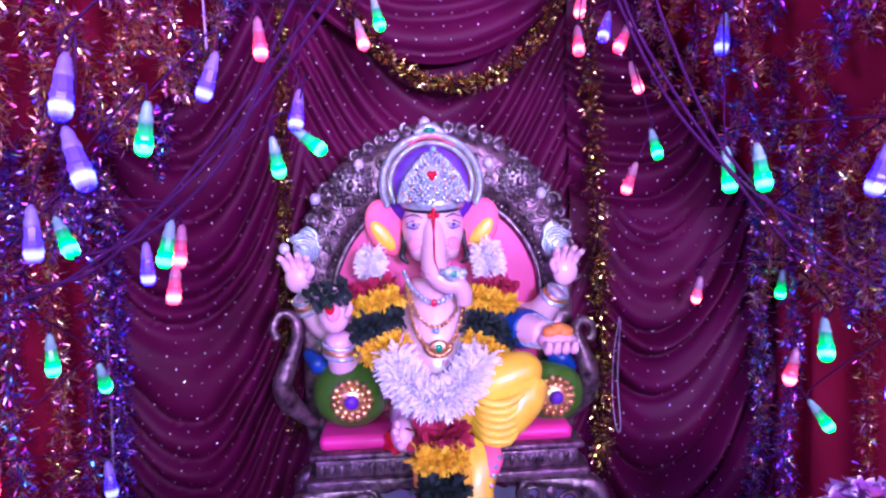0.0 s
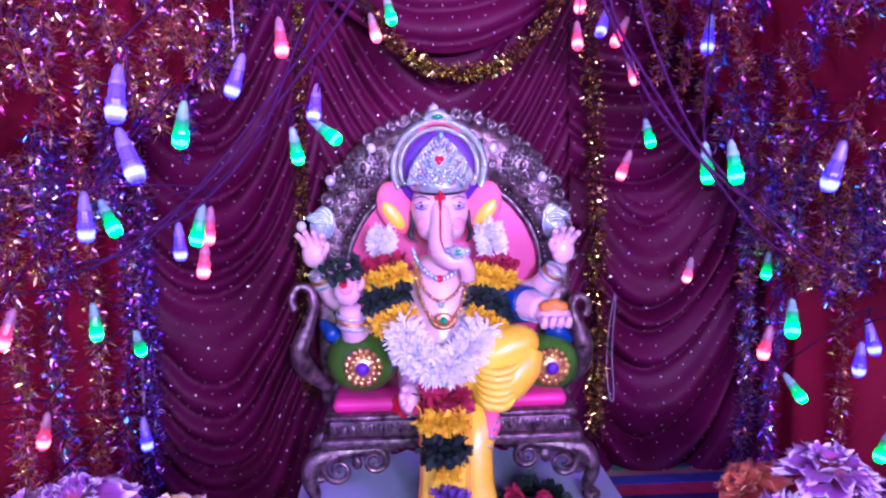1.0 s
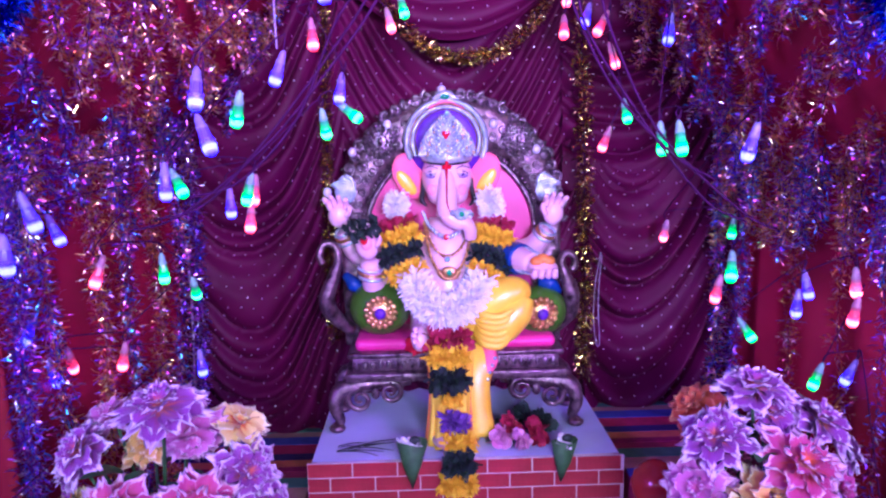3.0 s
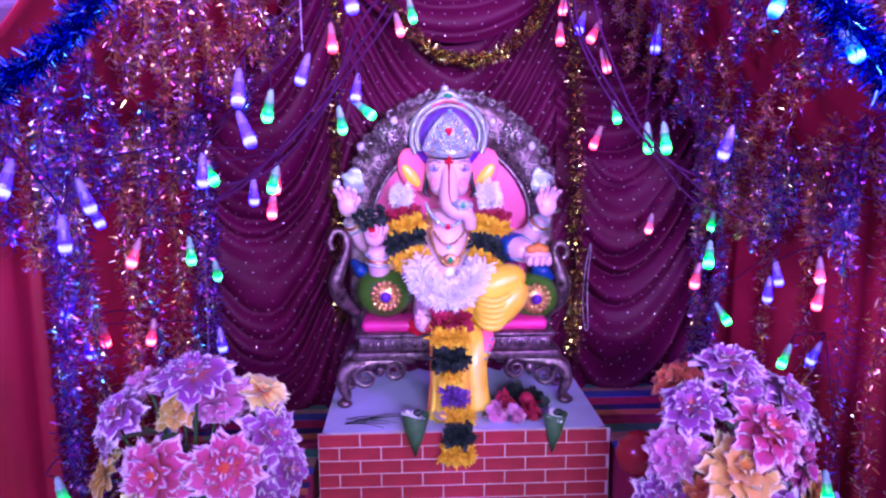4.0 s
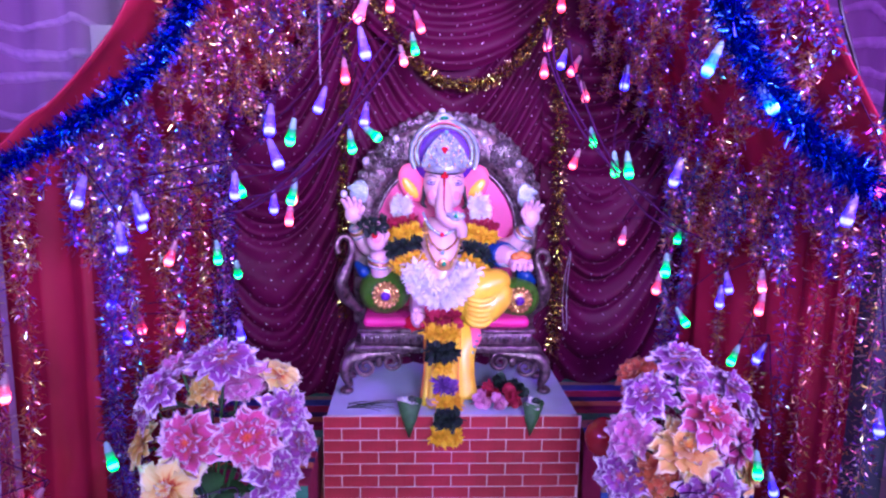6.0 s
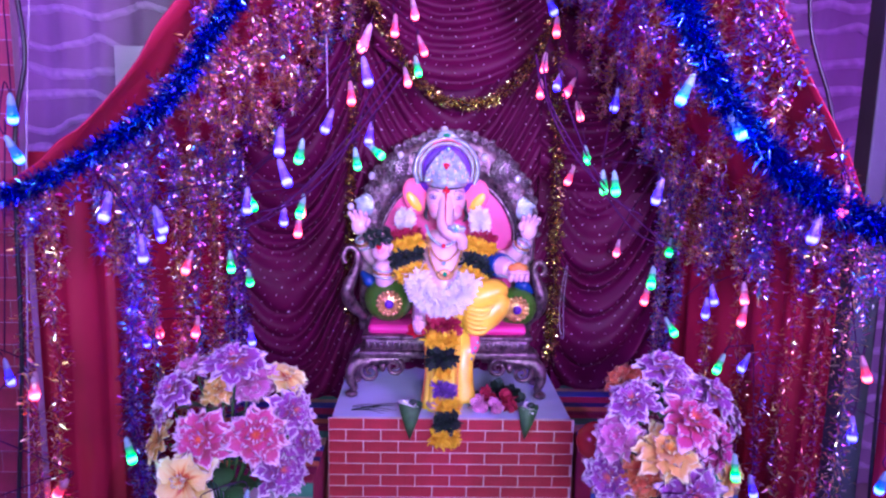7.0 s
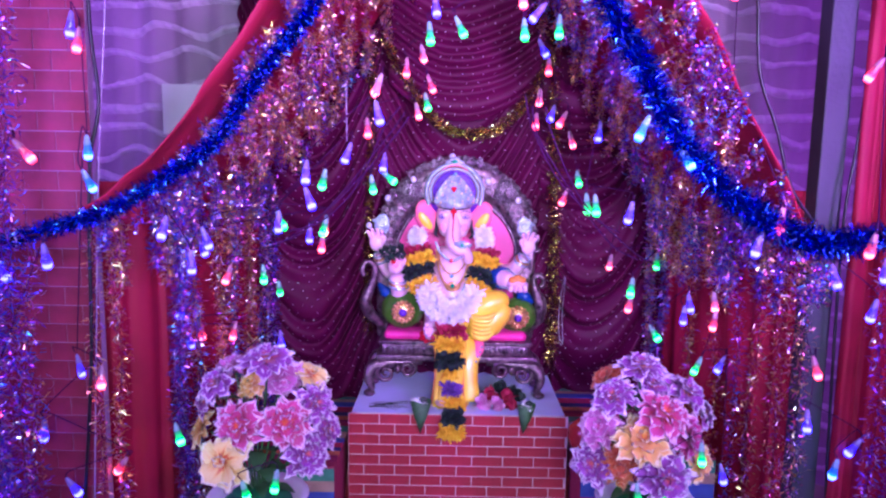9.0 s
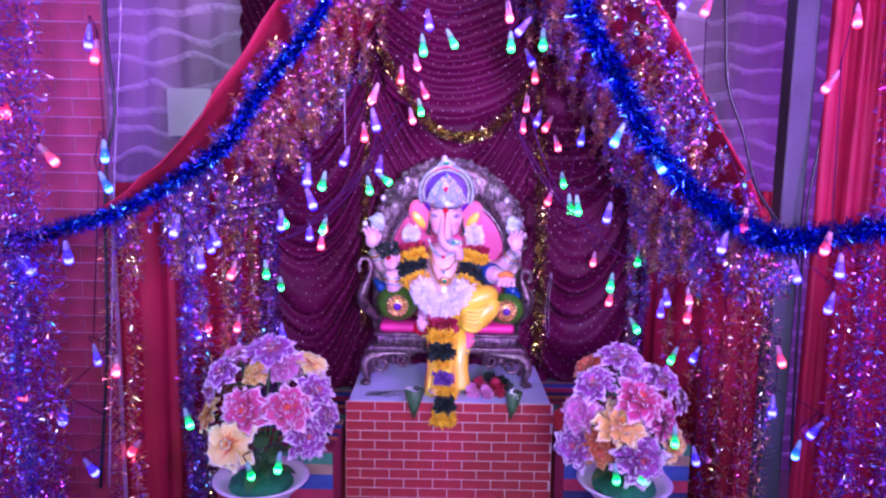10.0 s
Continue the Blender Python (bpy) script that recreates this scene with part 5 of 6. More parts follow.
flower_pot(-0.50, -0.30, [
    ("purple", -0.464, -0.330, 0.700, 0.073, (-0.05, -0.34, 1)),
    ("lilac", -0.440, -0.275, 0.640, 0.066, (0.35, -0.75, -0.35)),
    ("cream", -0.376, -0.250, 0.640, 0.054, (0.5, -0.25, 0.9)),
    ("lilac", -0.570, -0.260, 0.660, 0.052, (-0.3, -0.35, 0.9)),
    ("purple", -0.594, -0.310, 0.630, 0.062, (-0.5, -0.6, 0.8)),
    ("pink", -0.520, -0.370, 0.552, 0.07, (-0.2, -1, 0.35)),
    ("pink", -0.412, -0.370, 0.562, 0.072, (0.2, -1, 0.4)),
    ("purple", -0.352, -0.300, 0.585, 0.06, (0.7, -0.7, 0.4)),
    ("purple", -0.372, -0.330, 0.470, 0.07, (0.5, -0.8, 0.25)),
    ("cream", -0.552, -0.390, 0.474, 0.078, (-0.25, -1, 0.2)),
    ("purple", -0.638, -0.260, 0.575, 0.05, (-0.8, -0.5, 0.4)),
    ("purple", -0.333, -0.270, 0.505, 0.055, (0.8, -0.4, 0.3)),
    ("peach", -0.640, -0.280, 0.506, 0.055, (-0.9, -0.3, 0.5)),
    ("peach", -0.520, -0.250, 0.610, 0.05, (-0.2, -0.6, 0.8)),
], "white pot of purple, pink and cream artificial dahlias")
flower_pot(0.47, -0.28, [
    ("purple", 0.440, -0.280, 0.684, 0.07, (0.05, -0.2, 1)),
    ("orange", 0.378, -0.200, 0.628, 0.055, (-0.6, -0.3, 0.7)),
    ("purple", 0.372, -0.300, 0.615, 0.068, (-0.35, -0.5, 0.9)),
    ("purple", 0.562, -0.250, 0.612, 0.068, (0.5, -0.3, 0.9)),
    ("pink", 0.476, -0.360, 0.596, 0.076, (0.15, -0.62, 0.85)),
    ("lilac", 0.338, -0.320, 0.546, 0.062, (-0.5, -0.8, 0.5)),
    ("peach", 0.426, -0.380, 0.538, 0.078, (-0.05, -0.65, 0.8)),
    ("magenta", 0.545, -0.330, 0.530, 0.07, (0.6, -0.7, 0.5)),
    ("purple", 0.480, -0.250, 0.630, 0.05, (0.1, -0.4, 0.9)),
    ("purple", 0.615, -0.240, 0.560, 0.05, (0.8, -0.3, 0.4)),
    ("magenta", 0.417, -0.270, 0.556, 0.045, (-0.2, -0.8, 0.3)),
    ("purple", 0.328, -0.320, 0.455, 0.07, (-0.6, -0.8, 0.25)),
    ("orange", 0.384, -0.345, 0.465, 0.066, (-0.2, -1, 0.1)),
    ("purple", 0.478, -0.390, 0.452, 0.08, (0.1, -1, 0.2)),
    ("peach", 0.575, -0.330, 0.465, 0.06, (0.7, -0.7, 0.1)),
], "white pot of purple, pink and peach artificial dahlias")

# ---- tinsel ----


def tinsel(name, paths, material, per_metre, radius, length, width, seed, label, category="tinsel garland", group="", droop=0.0, core=0.0016):
    """Foil strips standing out all round one or more strings."""
    holder = thing(name, label, category, tuple(paths[0][0]), group)
    vs, fs, off = [], [], 0
    for i, path in enumerate(paths):
        p = [Vector(q) for q in path]
        run = sum((b - a).length for a, b in zip(p, p[1:]))
        n = max(8, int(per_metre * run))
        rng = np.random.default_rng(seed + i)
        q = np.array([tuple(w) for w in smoothed(p, 8)])
        k = rng.uniform(0, len(q) - 1.001, n)
        j = k.astype(int)
        at = q[j] + (q[j + 1] - q[j]) * (k - j)[:, None]
        way = rng.normal(size=(n, 3))
        way[:, 2] -= droop
        way /= np.linalg.norm(way, axis=1, keepdims=True)
        v, f = strips(at + way * radius * rng.uniform(0, 0.9, n)[:, None], way + 0.5 * rng.normal(size=(n, 3)), length * rng.uniform(0.5, 1.3, n), width * rng.uniform(0.6, 1.3, n), rng.uniform(-0.3, 0.3, n)[:, None], rng)
        vs.append(v)
        fs += [tuple(a + off for a in face) for face in f]
        off += len(v)
    raw("foil", np.concatenate(vs), fs, material, holder, kind="stuff")
    bm = bmesh.new()
    for path in paths:
        tube(bm, path, core, 5, 0, 1.0, 4)
    part("string", bm, M_wire, holder)["kind"] = "stuff"
    return holder


# blue garlands along the front edge of the tent
tinsel("blue_tinsel", [[(-0.10, -0.56, 1.96), (-0.2, -0.57, 1.66), (-0.291, -0.57, 1.476), (-0.356, -0.57, 1.392), (-0.423, -0.57, 1.307), (-0.491, -0.57, 1.21), (-0.581, -0.57, 1.143), (-0.696, -0.57, 1.075), (-0.82, -0.57, 1.035), (-0.95, -0.57, 1.0), (-1.15, -0.56, 1.0)]], M_foil_blue, 8500, 0.010, 0.019, 0.0017, 100, "thick royal-blue tinsel garland swagged along the canopy edge", group="blue garlands")
tinsel("blue_tinsel", [[(0.10, -0.56, 1.96), (0.18, -0.57, 1.7), (0.255, -0.57, 1.49), (0.331, -0.57, 1.36), (0.402, -0.57, 1.235), (0.507, -0.57, 1.125), (0.599, -0.57, 1.065), (0.701, -0.57, 1.03), (0.82, -0.57, 1.045), (1.05, -0.56, 1.08)]], M_foil_blue, 11500, 0.018, 0.026, 0.0019, 120, "thick royal-blue tinsel garland swagged along the canopy edge", group="blue garlands")

# gold garlands on the backdrop
tinsel("gold_tinsel", [[(-0.29, 0.33, 1.75), (-0.285, 0.325, 1.4), (-0.295, 0.325, 1.1), (-0.30, 0.325, 0.85), (-0.30, 0.33, 0.6)]], M_foil_gold, 2300, 0.017, 0.011, 0.0026, 140, "gold tinsel garland hanging between the maroon cloths", group="gold garlands")
tinsel("gold_tinsel", [[(0.285, 0.32, 1.75), (0.295, 0.32, 1.3), (0.305, 0.32, 1.0), (0.31, 0.32, 0.72), (0.31, 0.325, 0.5)]], M_foil_gold, 3000, 0.026, 0.011, 0.0024, 141, "wide gold tinsel garland hanging between the maroon cloths", group="gold garlands")
tinsel("gold_tinsel", [[(-0.25, 0.30, 1.55), (-0.16, 0.295, 1.40), (-0.07, 0.29, 1.292), (0.016, 0.285, 1.26), (0.11, 0.29, 1.275), (0.2, 0.295, 1.36), (0.28, 0.30, 1.52)]], M_foil_gold, 3800, 0.018, 0.011, 0.0024, 142, "gold tinsel swag looped above the throne", group="gold garlands")


def roof_fringe(side, seed):
    """Mixed foil strands hung close under one slope of the tent."""
    rng = random.Random(seed)
    sets = {"warm": [], "multi": [], "violet": []}
    for row in range(11):
        y = -0.47 + 0.075 * row
        s = 0.06
        while s < 0.9:
            if s < 0.4 and rng.random() < 0.3:
                s += 0.05
                continue
            x, yy, z = roof_point(s, y, side)
            drop = rng.uniform(0.05, 0.16)
            if s < 0.32:
                drop = rng.uniform(0.06, 0.22)
            which = rng.choice(("warm", "warm", "multi") if (side < 0 and s > 0.4) else ("multi", "violet", "warm"))
            j = rng.uniform(-0.02, 0.02)
            sets[which].append([(x - side * 0.012 + j * 0.3, yy + j, z - 0.012), (x - side * 0.015 + j * 0.5, yy, z - drop * 0.5), (x - side * 0.015 + rng.uniform(-0.015, 0.015), yy + rng.uniform(-0.015, 0.015), z - drop)])
            s += rng.uniform(0.055, 0.085)
    return sets


for side, seed in ((-1, 5), (1, 6)):
    for k, (which, paths) in enumerate(roof_fringe(side, seed).items()):
        tinsel("foil_fringe", paths, {"warm": M_foil_warm, "multi": M_foil_multi, "violet": M_foil_violet}[which], 2800, 0.017, 0.012, 0.0022, 300 * seed + 40 * k, "mixed coloured foil fringe hanging under the red canopy", "tinsel fringe", "foil fringes", 0.6, 0.0007)


def lip_fringe(side, seed):
    rng = random.Random(seed)
    out = []
    for k in range(40 if side > 0 else 22):
        s = rng.uniform(0.0, 0.8)
        x, yy, z = roof_point(s, -0.53, side)
        x -= side * (rng.uniform(-0.03, 0.03) if side > 0 else rng.uniform(0.02, 0.06))
        z -= rng.uniform(0.0, 0.05)
        out.append([(x, -0.535, z), (x + rng.uniform(-0.02, 0.02), -0.54, z - 0.03), (x + rng.uniform(-0.03, 0.03), -0.54, z - rng.uniform(0.05, 0.08))])
    return out


for side, seed in ((-1, 15), (1, 16)):
    tinsel("foil_fringe", lip_fringe(side, seed), M_foil_multi if side > 0 else M_foil_violet, 1300, 0.014, 0.009, 0.0024, 9000 + seed, "gold and pink foil tufts along the canopy edge", "tinsel fringe", "foil fringes", 0.4, 0.0005)


def strand(x, y, z0, z1, material, per, radius, seed, label, sway=0.01, length=0.022):
    rng = random.Random(seed)
    n = 6
    path = [(x + rng.uniform(-sway, sway), y + rng.uniform(-sway, sway), z1 + (z0 - z1) * i / n) for i in range(n + 1)]
    tinsel("foil_strand", [path], material, per * 3.4, radius * 1.2, length * 0.6, 0.0022, seed * 7, label, group="hanging foil strands", droop=0.3, core=0.0005)


LAB_V = "blue and violet foil strand hanging before the red curtain"
LAB_G = "thin gold and pink foil strand hanging before the red curtain"
LAB_M = "mixed coloured foil strand hanging before the red curtain"
for x, y, z1, m, per, r, lab in (
        (-0.70, -0.26, 1.08, M_foil_violet, 1500, 0.022, LAB_V), (-0.685, -0.2, 1.1, M_foil_multi, 900, 0.02, LAB_M), (-0.66, -0.08, 1.1, M_foil_warm, 900, 0.02, LAB_G),
        (-0.65, 0.02, 1.1, M_foil_multi, 900, 0.02, LAB_M), (-0.64, 0.12, 1.1, M_foil_warm, 800, 0.02, LAB_G), (-0.625, 0.22, 1.1, M_foil_multi, 900, 0.022, LAB_M), (-0.615, 0.30, 1.1, M_foil_violet, 900, 0.02, LAB_V),
        (-0.775, -0.42, 1.04, M_foil_warm, 420, 0.016, LAB_G), (-0.80, -0.45, 1.02, M_foil_warm, 260, 0.014, LAB_G),
        (-0.86, -0.64, 2.0, M_foil_violet, 420, 0.03, LAB_V), (-0.92, -0.6, 0.98, M_foil_violet, 800, 0.03, LAB_V), (-1.0, -0.63, 1.0, M_foil_multi, 800, 0.035, LAB_M), (-1.08, -0.63, 2.0, M_foil_violet, 1200, 0.045, LAB_V), (-1.0, -0.64, 2.0, M_foil_violet, 1200, 0.04, LAB_V), (-0.94, -0.66, 2.0, M_foil_multi, 600, 0.035, LAB_M), (-0.90, -0.65, 2.0, M_foil_violet, 520, 0.035, LAB_V), (-1.04, -0.6, 1.0, M_foil_violet, 800, 0.03, LAB_V), (1.06, -0.5, 2.2, M_foil_violet, 700, 0.035, LAB_V), (0.9, -0.46, 1.0, M_foil_violet, 280, 0.025, LAB_V), (0.98, -0.55, 1.0, M_foil_violet, 450, 0.03, LAB_V), (-0.835, -0.63, 1.0, M_foil_multi, 300, 0.025, LAB_M), (-0.93, -0.6, 1.0, M_foil_violet, 700, 0.02, LAB_V),
        (0.615, 0.3, 1.1, M_foil_multi, 1000, 0.018, LAB_M), (0.635, 0.22, 1.1, M_foil_violet, 900, 0.018, LAB_V), (0.665, 0.05, 1.1, M_foil_warm, 330, 0.016, LAB_M), (0.70, -0.08, 1.08, M_foil_warm, 260, 0.018, LAB_G),
        (0.715, -0.16, 1.08, M_foil_violet, 240, 0.018, LAB_V), (0.73, -0.24, 1.06, M_foil_warm, 280, 0.022, LAB_G), (0.745, -0.33, 1.05, M_foil_warm, 280, 0.03, LAB_M), (0.77, -0.38, 1.05, M_foil_warm, 320, 0.03, LAB_G),
        (0.93, -0.5, 1.1, M_foil_violet, 600, 0.025, LAB_V), (1.0, -0.52, 2.2, M_foil_multi, 600, 0.03, LAB_M), (0.955, -0.5, 2.2, M_foil_violet, 350, 0.03, LAB_G)):
    strand(x, y, 0.05, z1, m, per, r, int(abs(x * 900 + y * 77)), lab)

# ---- lamp strings ----


def bulb_meshes():
    """The tapered plastic lamp, 4.6 cm long, hanging down from its white socket, which is coloured as if lit by it."""
    bm = bmesh.new()
    lathe(bm, (0, 0, 0), [(0.001, -0.046), (0.0048, -0.0455), (0.0074, -0.042), (0.0086, -0.036), (0.0074, -0.033), (0.0083, -0.029), (0.007, -0.026), (0.0068, -0.021), (0.0060, -0.012), (0.0052, -0.010)], 8)
    finish(bm, False)
    lamp = bpy.data.meshes.new("bulb")
    bm.to_mesh(lamp)
    bm.free()
    bm = bmesh.new()
    lathe(bm, (0, 0, 0), [(0.0058, -0.015), (0.0066, -0.014), (0.0062, -0.010), (0.0052, -0.008), (0.0046, -0.001), (0.0034, 0.001), (0.002, 0.004), (0.001, 0.004)], 12)
    finish(bm)
    sock = bpy.data.meshes.new("socket")
    bm.to_mesh(sock)
    bm.free()
    lamps, caps = {}, {}
    for k, m in GLOW.items():
        lamps[k], caps[k] = lamp.copy(), sock.copy()
        lamps[k].materials.append(m)
        caps[k].materials.append(LIT_CAPS[k])
    return lamps, caps


LAMPS, SOCKETS = bulb_meshes()


def light_string(label, bulbs, seed, wire=M_wire, up=0.03):
    """One wire with its lamps: each bulb hangs at a given place in a colour."""
    rng = random.Random(seed)
    holder = thing("light_string", label, "fairy lights", bulbs[0][1:4], "fairy light strings")
    tops = []
    for colour, x, y, z in bulbs:
        lean = (rng.gauss(0, 16), rng.gauss(0, 16), 0)
        m = pose(x, y, z + 0.023, *lean)
        ob = new("bulb", LAMPS[colour])
        ob.matrix_world = m @ Matrix.Scale(1.12, 4)
        hang(ob, holder)
        ob["label"] = {"pink": "glowing pink bulb", "violet": "glowing violet bulb", "green": "glowing green bulb", "white": "glowing pale pink bulb", "cyan": "glowing cyan bulb"}[colour]
        so = new("socket", SOCKETS[colour])
        so.parent = ob
        tops.append(m @ Vector((0, 0, 0.004)))
    bm = bmesh.new()
    line = []
    for a, b in zip(tops, tops[1:]):
        lift = Vector((rng.gauss(0, 0.01), rng.gauss(0, 0.01), up))
        line += [a, a + lift * 0.6, a.lerp(b, 0.5) + lift * 0.7, b + lift * 0.6]
    tube(bm, line + tops[-1:], 0.0013, 5, 0, 1.0, 3)
    part("wire", bm, wire, holder, "twisted thin wire")
    return holder


light_string("fairy lights on purple wire strung down one slope of the canopy", [("white", -0.185, -0.400, 1.335), ("violet", -0.197, -0.400, 1.278), ("violet", -0.342, -0.430, 1.148), ("violet", -0.345, -0.430, 1.091), ("violet", -0.432, -0.320, 1.031), ("violet", -0.573, -0.426, 1.001), ("violet", -0.598, -0.430, 0.949), ("violet", -0.619, -0.500, 1.030)], 1)
light_string("fairy lights dangling before the gold tinsel", [("white", -0.118, 0.000, 1.460), ("pink", -0.160, 0.050, 1.432), ("pink", -0.104, 0.100, 1.391), ("green", -0.111, 0.120, 1.343), ("white", -0.139, 0.150, 1.317), ("pink", -0.253, -0.100, 1.258), ("violet", -0.206, -0.090, 1.169), ("green", -0.215, -0.090, 1.123), ("green", -0.243, -0.090, 1.110), ("pink", -0.360, -0.100, 1.001), ("violet", -0.406, -0.100, 0.980), ("pink", -0.370, -0.100, 0.954)], 2)
light_string("fairy lights hanging low before the foil strands", [("violet", -0.278, -0.220, 1.191), ("pink", -0.586, -0.200, 0.882), ("green", -0.532, -0.100, 0.868), ("green", -0.516, 0.000, 0.805), ("pink", -0.609, -0.100, 0.710), ("pink", -0.691, -0.140, 0.715), ("violet", -0.728, -0.140, 0.693), ("violet", -0.514, 0.000, 0.662), ("green", -0.658, -0.400, 0.541)], 3)
light_string("fairy lights hung in front of the brick panel", [("violet", -0.817, -0.460, 1.445), ("pink", -0.803, -0.460, 1.413), ("cyan", -0.793, -0.470, 1.194), ("cyan", -0.805, -0.470, 1.122), ("violet", -0.855, -0.440, 0.713), ("white", -0.803, -0.440, 0.688), ("violet", -0.902, -0.500, 0.585), ("pink", -0.756, -0.440, 0.475), ("violet", -0.860, -0.500, 0.452)], 4)
light_string("fairy lights among the outer foil strands", [("pink", -0.919, -0.620, 1.279), ("pink", -0.851, -0.620, 1.181), ("violet", -0.908, -0.620, 0.953), ("violet", -0.820, -0.600, 0.981), ("pink", -0.947, -0.600, 0.672)], 5)
light_string("fairy lights hanging before the looped swag", [("violet", 0.199, 0.000, 1.479), ("pink", 0.234, 0.050, 1.439), ("white", 0.219, 0.100, 1.358), ("pink", 0.210, 0.100, 1.290), ("violet", 0.261, 0.100, 1.312), ("pink", 0.296, 0.100, 1.296), ("white", 0.315, 0.150, 1.242), ("green", 0.337, 0.120, 1.128), ("pink", 0.310, 0.120, 1.073)], 6)
light_string("fairy lights strung down the slope beside the post", [("violet", 0.353, -0.100, 1.257), ("green", 0.305, -0.200, 1.076), ("green", 0.316, -0.250, 1.076), ("violet", 0.372, -0.383, 1.069), ("white", 0.480, 0.250, 0.862), ("green", 0.612, 0.200, 0.876), ("green", 0.430, -0.200, 0.866), ("pink", 0.456, -0.100, 0.805), ("green", 0.540, 0.000, 0.698), ("violet", 0.607, -0.100, 0.810), ("violet", 0.599, -0.100, 0.775), ("white", 0.637, -0.200, 0.833), ("pink", 0.645, -0.200, 0.784), ("green", 0.652, -0.100, 0.635), ("violet", 0.715, -0.100, 0.639), ("violet", 0.641, -0.300, 0.425)], 7)
light_string("fairy lights beside the painted post", [("violet", 0.529, -0.420, 1.549), ("pink", 0.570, -0.420, 1.545), ("white", 0.583, -0.400, 1.300), ("pink", 0.610, -0.580, 1.074), ("pink", 0.791, -0.400, 0.728), ("violet", 0.799, -0.380, 0.596), ("violet", 0.915, -0.400, 0.537), ("cyan", 0.855, -0.420, 0.495)], 8)
light_string("fairy lights before the outer red curtain", [("pink", 0.849, -0.500, 1.508), ("pink", 0.822, -0.500, 1.369), ("pink", 0.780, -0.600, 1.029), ("violet", 0.819, -0.580, 0.980), ("violet", 0.759, -0.500, 0.953), ("violet", 0.857, -0.500, 0.881)], 9)
light_string("fairy lights hanging from the ridge of the canopy", [("violet", -0.075, -0.300, 1.522), ("green", -0.087, -0.300, 1.463), ("green", -0.026, -0.200, 1.495), ("white", 0.119, -0.300, 1.546), ("green", 0.128, -0.300, 1.474), ("violet", 0.174, -0.300, 1.508), ("green", 0.208, -0.300, 1.483)], 10)
light_string("few fairy lights caught in the blue tinsel garland", [("cyan", 0.346, -0.568, 1.245), ("cyan", 0.409, -0.568, 1.189), ("violet", 0.578, -0.568, 1.026)], 13)
light_string("fairy lights twisted beside the foil fringe", [("green", -0.326, -0.300, 1.128), ("green", -0.466, -0.200, 1.018), ("green", -0.342, -0.200, 1.010), ("violet", -0.666, -0.200, 0.950), ("violet", -0.703, -0.200, 0.790)], 14)
light_string("green fairy lights tucked in a flower pot", [("green", -0.424, -0.400, 0.432), ("green", -0.504, -0.410, 0.408)], 11)
light_string("green fairy lights tucked among cloth dahlias", [("green", 0.554, -0.400, 0.519), ("green", 0.411, -0.400, 0.418), ("green", 0.483, -0.410, 0.419)], 12)

# ---- cables ----


def cable(path, r, material, label):
    bm = bmesh.new()
    tube(bm, path, r, 7, 0, 1.0, 6)
    tagged(part("cable", bm, material), label, "cable", "hanging cables")


cable([(0.584, -0.380, 1.866), (0.617, -0.380, 1.529), (0.633, -0.380, 1.376), (0.679, -0.380, 1.257), (0.719, -0.380, 1.134), (0.776, -0.380, 1.054)], 0.004, M_cable, "black electric cable hanging beside the canopy")
cable([(0.861, -0.360, 1.766), (0.879, -0.360, 1.466), (0.869, -0.360, 1.248), (0.853, -0.360, 1.021), (0.866, -0.360, 0.512), (0.875, -0.360, 0.371)], 0.0035, M_cable, "black electric cable hanging down beside the post")
cable([(-0.776, -0.455, 1.767), (-0.783, -0.455, 1.461), (-0.772, -0.455, 1.290), (-0.796, -0.455, 1.172), (-0.807, -0.455, 1.004), (-0.817, -0.455, 0.728), (-0.850, -0.455, 0.383)], 0.004, M_cable, "black electric cable hanging beside the brick panel")
cable([(-0.733, -0.450, 1.770), (-0.754, -0.450, 1.463), (-0.772, -0.450, 1.267), (-0.792, -0.450, 1.003), (-0.809, -0.450, 0.726), (-0.830, -0.450, 0.381)], 0.0016, M_wirepale, "pale wire hanging beside the brick panel")
cable([(-0.289, -0.220, 1.369), (-0.288, -0.220, 1.301), (-0.287, -0.220, 1.221)], 0.0013, M_wirepale, "pale wire with a lamp at its end")
cable([(-0.627, 0.300, 0.851), (-0.627, 0.300, 0.767), (-0.628, 0.300, 0.660), (-0.635, 0.300, 0.486)], 0.0028, M_wirepale, "pale cord hanging at the edge of the backdrop")
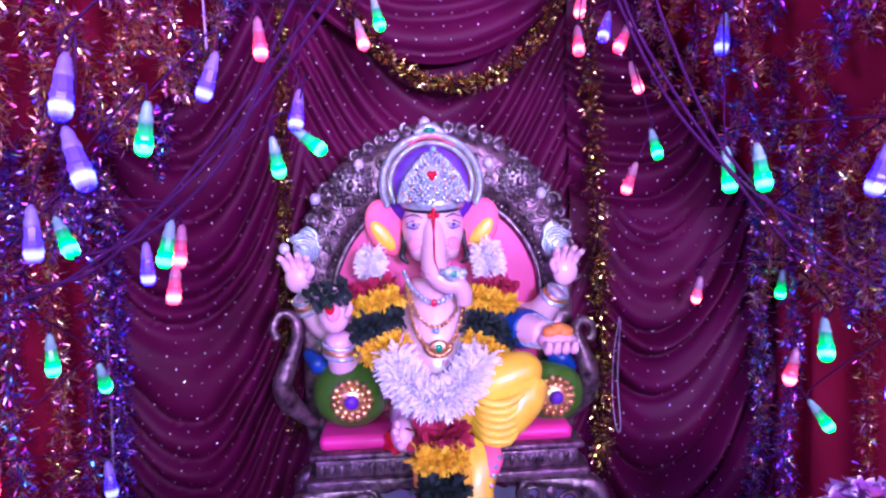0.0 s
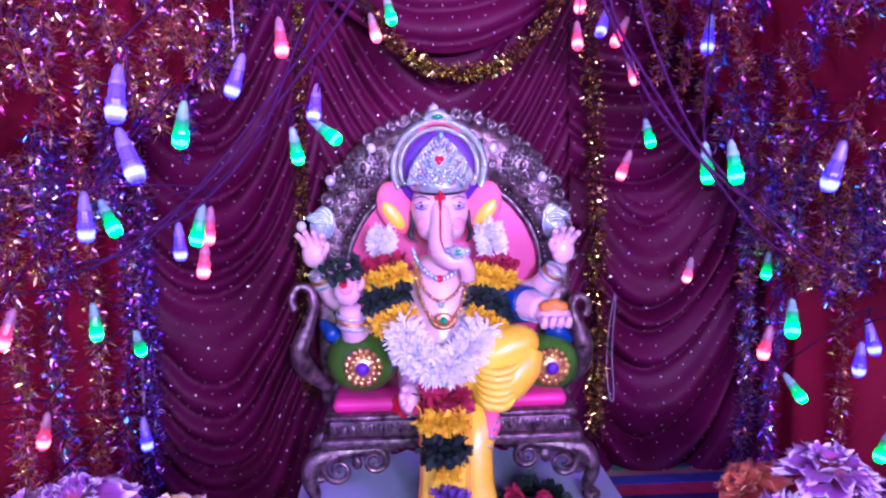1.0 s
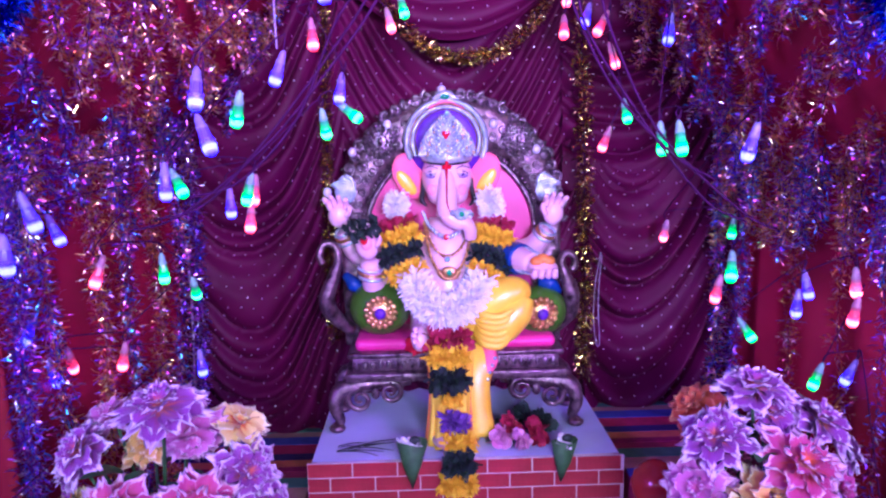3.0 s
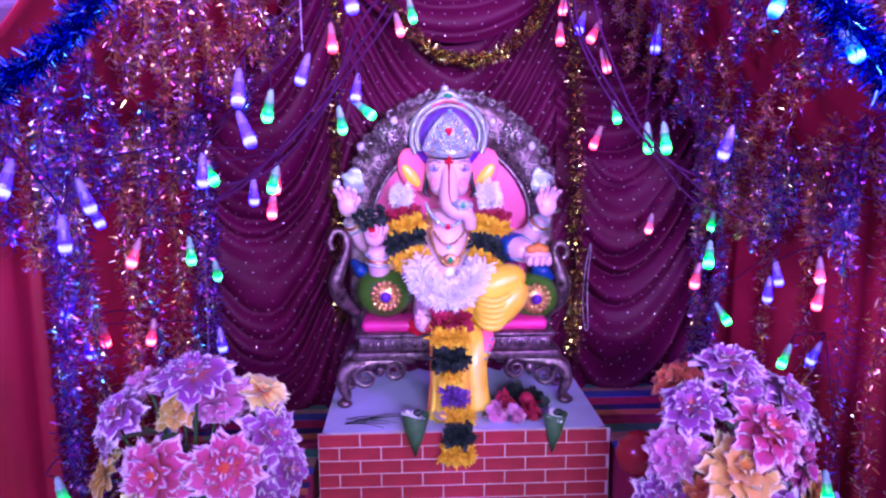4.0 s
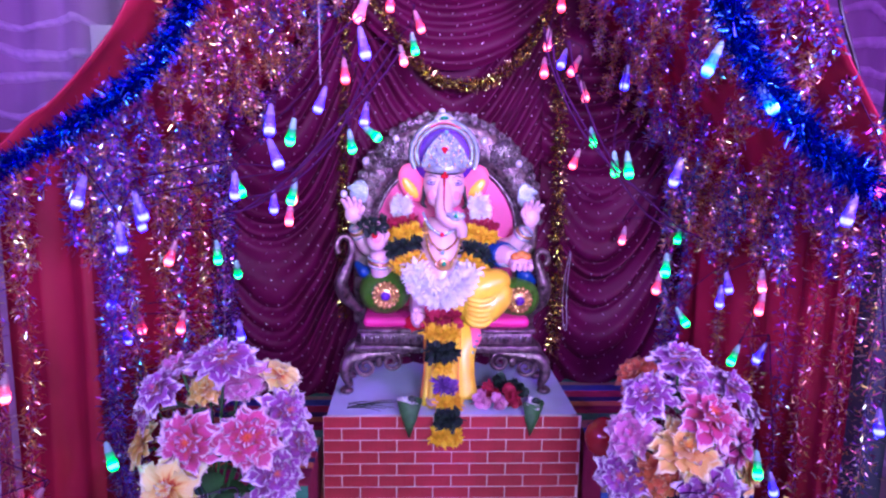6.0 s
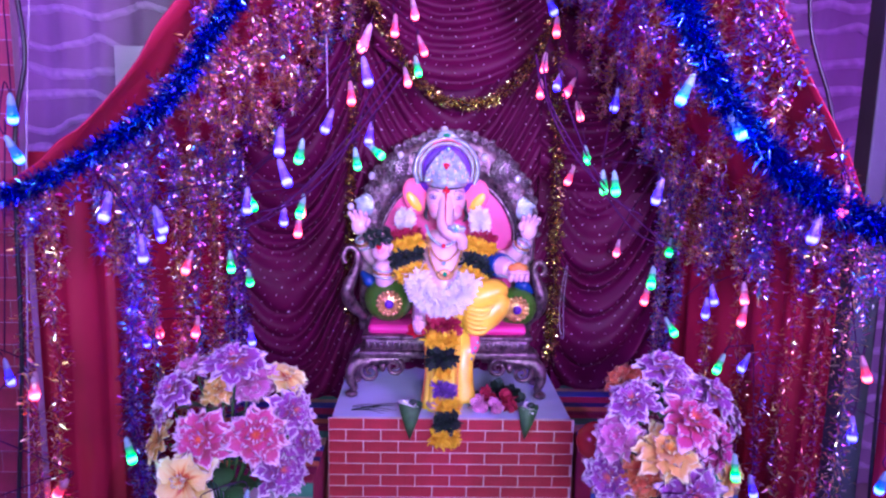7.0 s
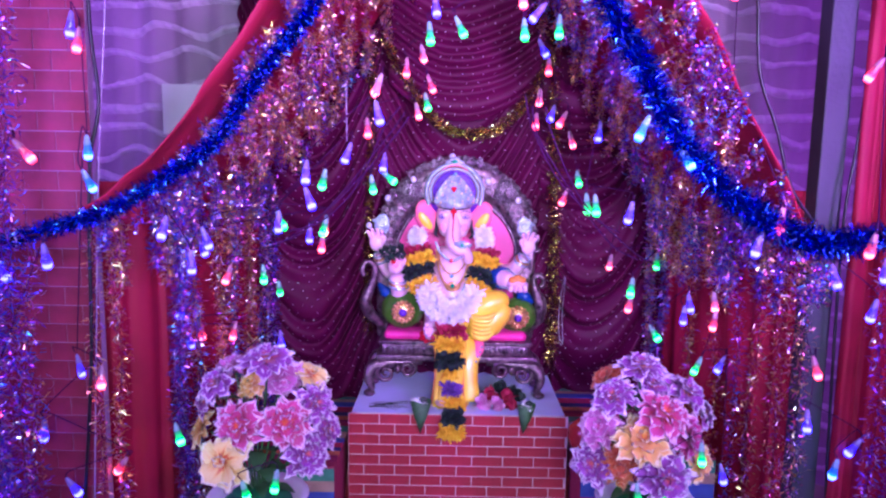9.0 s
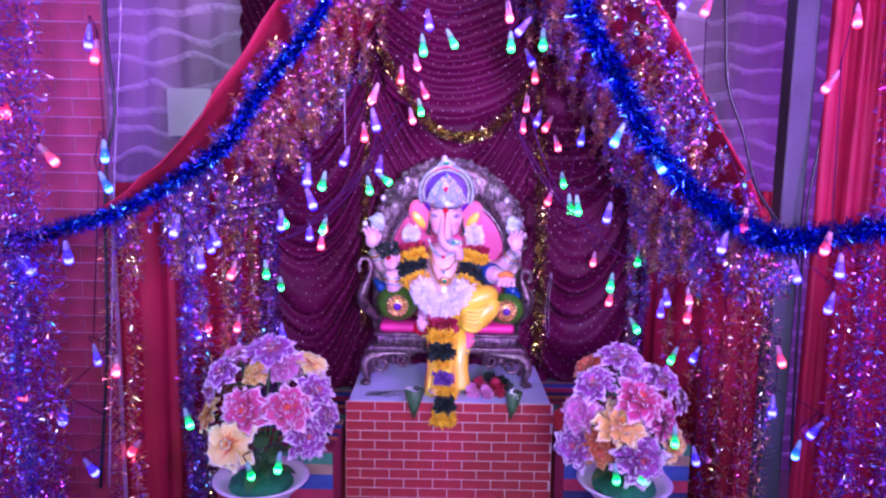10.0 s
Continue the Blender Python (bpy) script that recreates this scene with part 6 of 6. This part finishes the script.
cable([(0.349, 0.325, 0.805), (0.337, 0.325, 0.732), (0.333, 0.325, 0.646), (0.341, 0.325, 0.577), (0.349, 0.325, 0.583), (0.344, 0.325, 0.683), (0.351, 0.325, 0.799)], 0.0011, M_wirepale, "loop of white thread hanging on the backdrop")
cable([(-0.143, -0.250, 1.291), (-0.184, -0.250, 1.234), (-0.291, -0.250, 1.102), (-0.398, -0.250, 0.994), (-0.479, -0.250, 0.969)], 0.0021, M_wire, "purple twisted wire strung across the canopy")
cable([(-0.133, -0.250, 1.282), (-0.175, -0.250, 1.225), (-0.297, -0.250, 1.085), (-0.436, -0.250, 0.978), (-0.517, -0.250, 0.953)], 0.0021, M_wire, "purple twisted wire strung across the canopy")
cable([(-0.155, -0.250, 1.304), (-0.197, -0.250, 1.247), (-0.256, -0.250, 1.117), (-0.346, -0.250, 1.026), (-0.427, -0.250, 1.001)], 0.0021, M_wire, "purple twisted wire strung across the canopy")
cable([(0.157, -0.250, 1.309), (0.178, -0.250, 1.231), (0.267, -0.250, 1.096), (0.360, -0.250, 0.982), (0.427, -0.250, 0.945)], 0.0021, M_wire, "purple twisted wire strung across the canopy")
cable([(0.140, -0.250, 1.335), (0.160, -0.250, 1.257), (0.223, -0.250, 1.141), (0.315, -0.250, 1.047), (0.381, -0.250, 1.010)], 0.0021, M_wire, "purple twisted wire strung across the canopy")
cable([(0.190, -0.250, 1.309), (0.212, -0.250, 1.231), (0.284, -0.250, 1.089), (0.412, -0.250, 0.967), (0.480, -0.250, 0.929)], 0.0021, M_wire, "purple twisted wire strung across the canopy")

# ---- bricks of the printed sheets ----
brick_panel("brick_sheet", (-0.318, 0.01), (0.318, 0.4475), -0.006, 0.090, 0.031, 0.0028, "glossy printed sheet of red bricks hung down the altar front", "cloth", parent_depth=0.003)
brick_panel("wall_brick_panel", (-1.25, 0.0), (-0.80, 1.9), -0.44, 0.075, 0.042, 0.0018, "red brick-print panel standing beside the canopy", "panel", "structure", prints=(M_panelred, M_paneljoint))
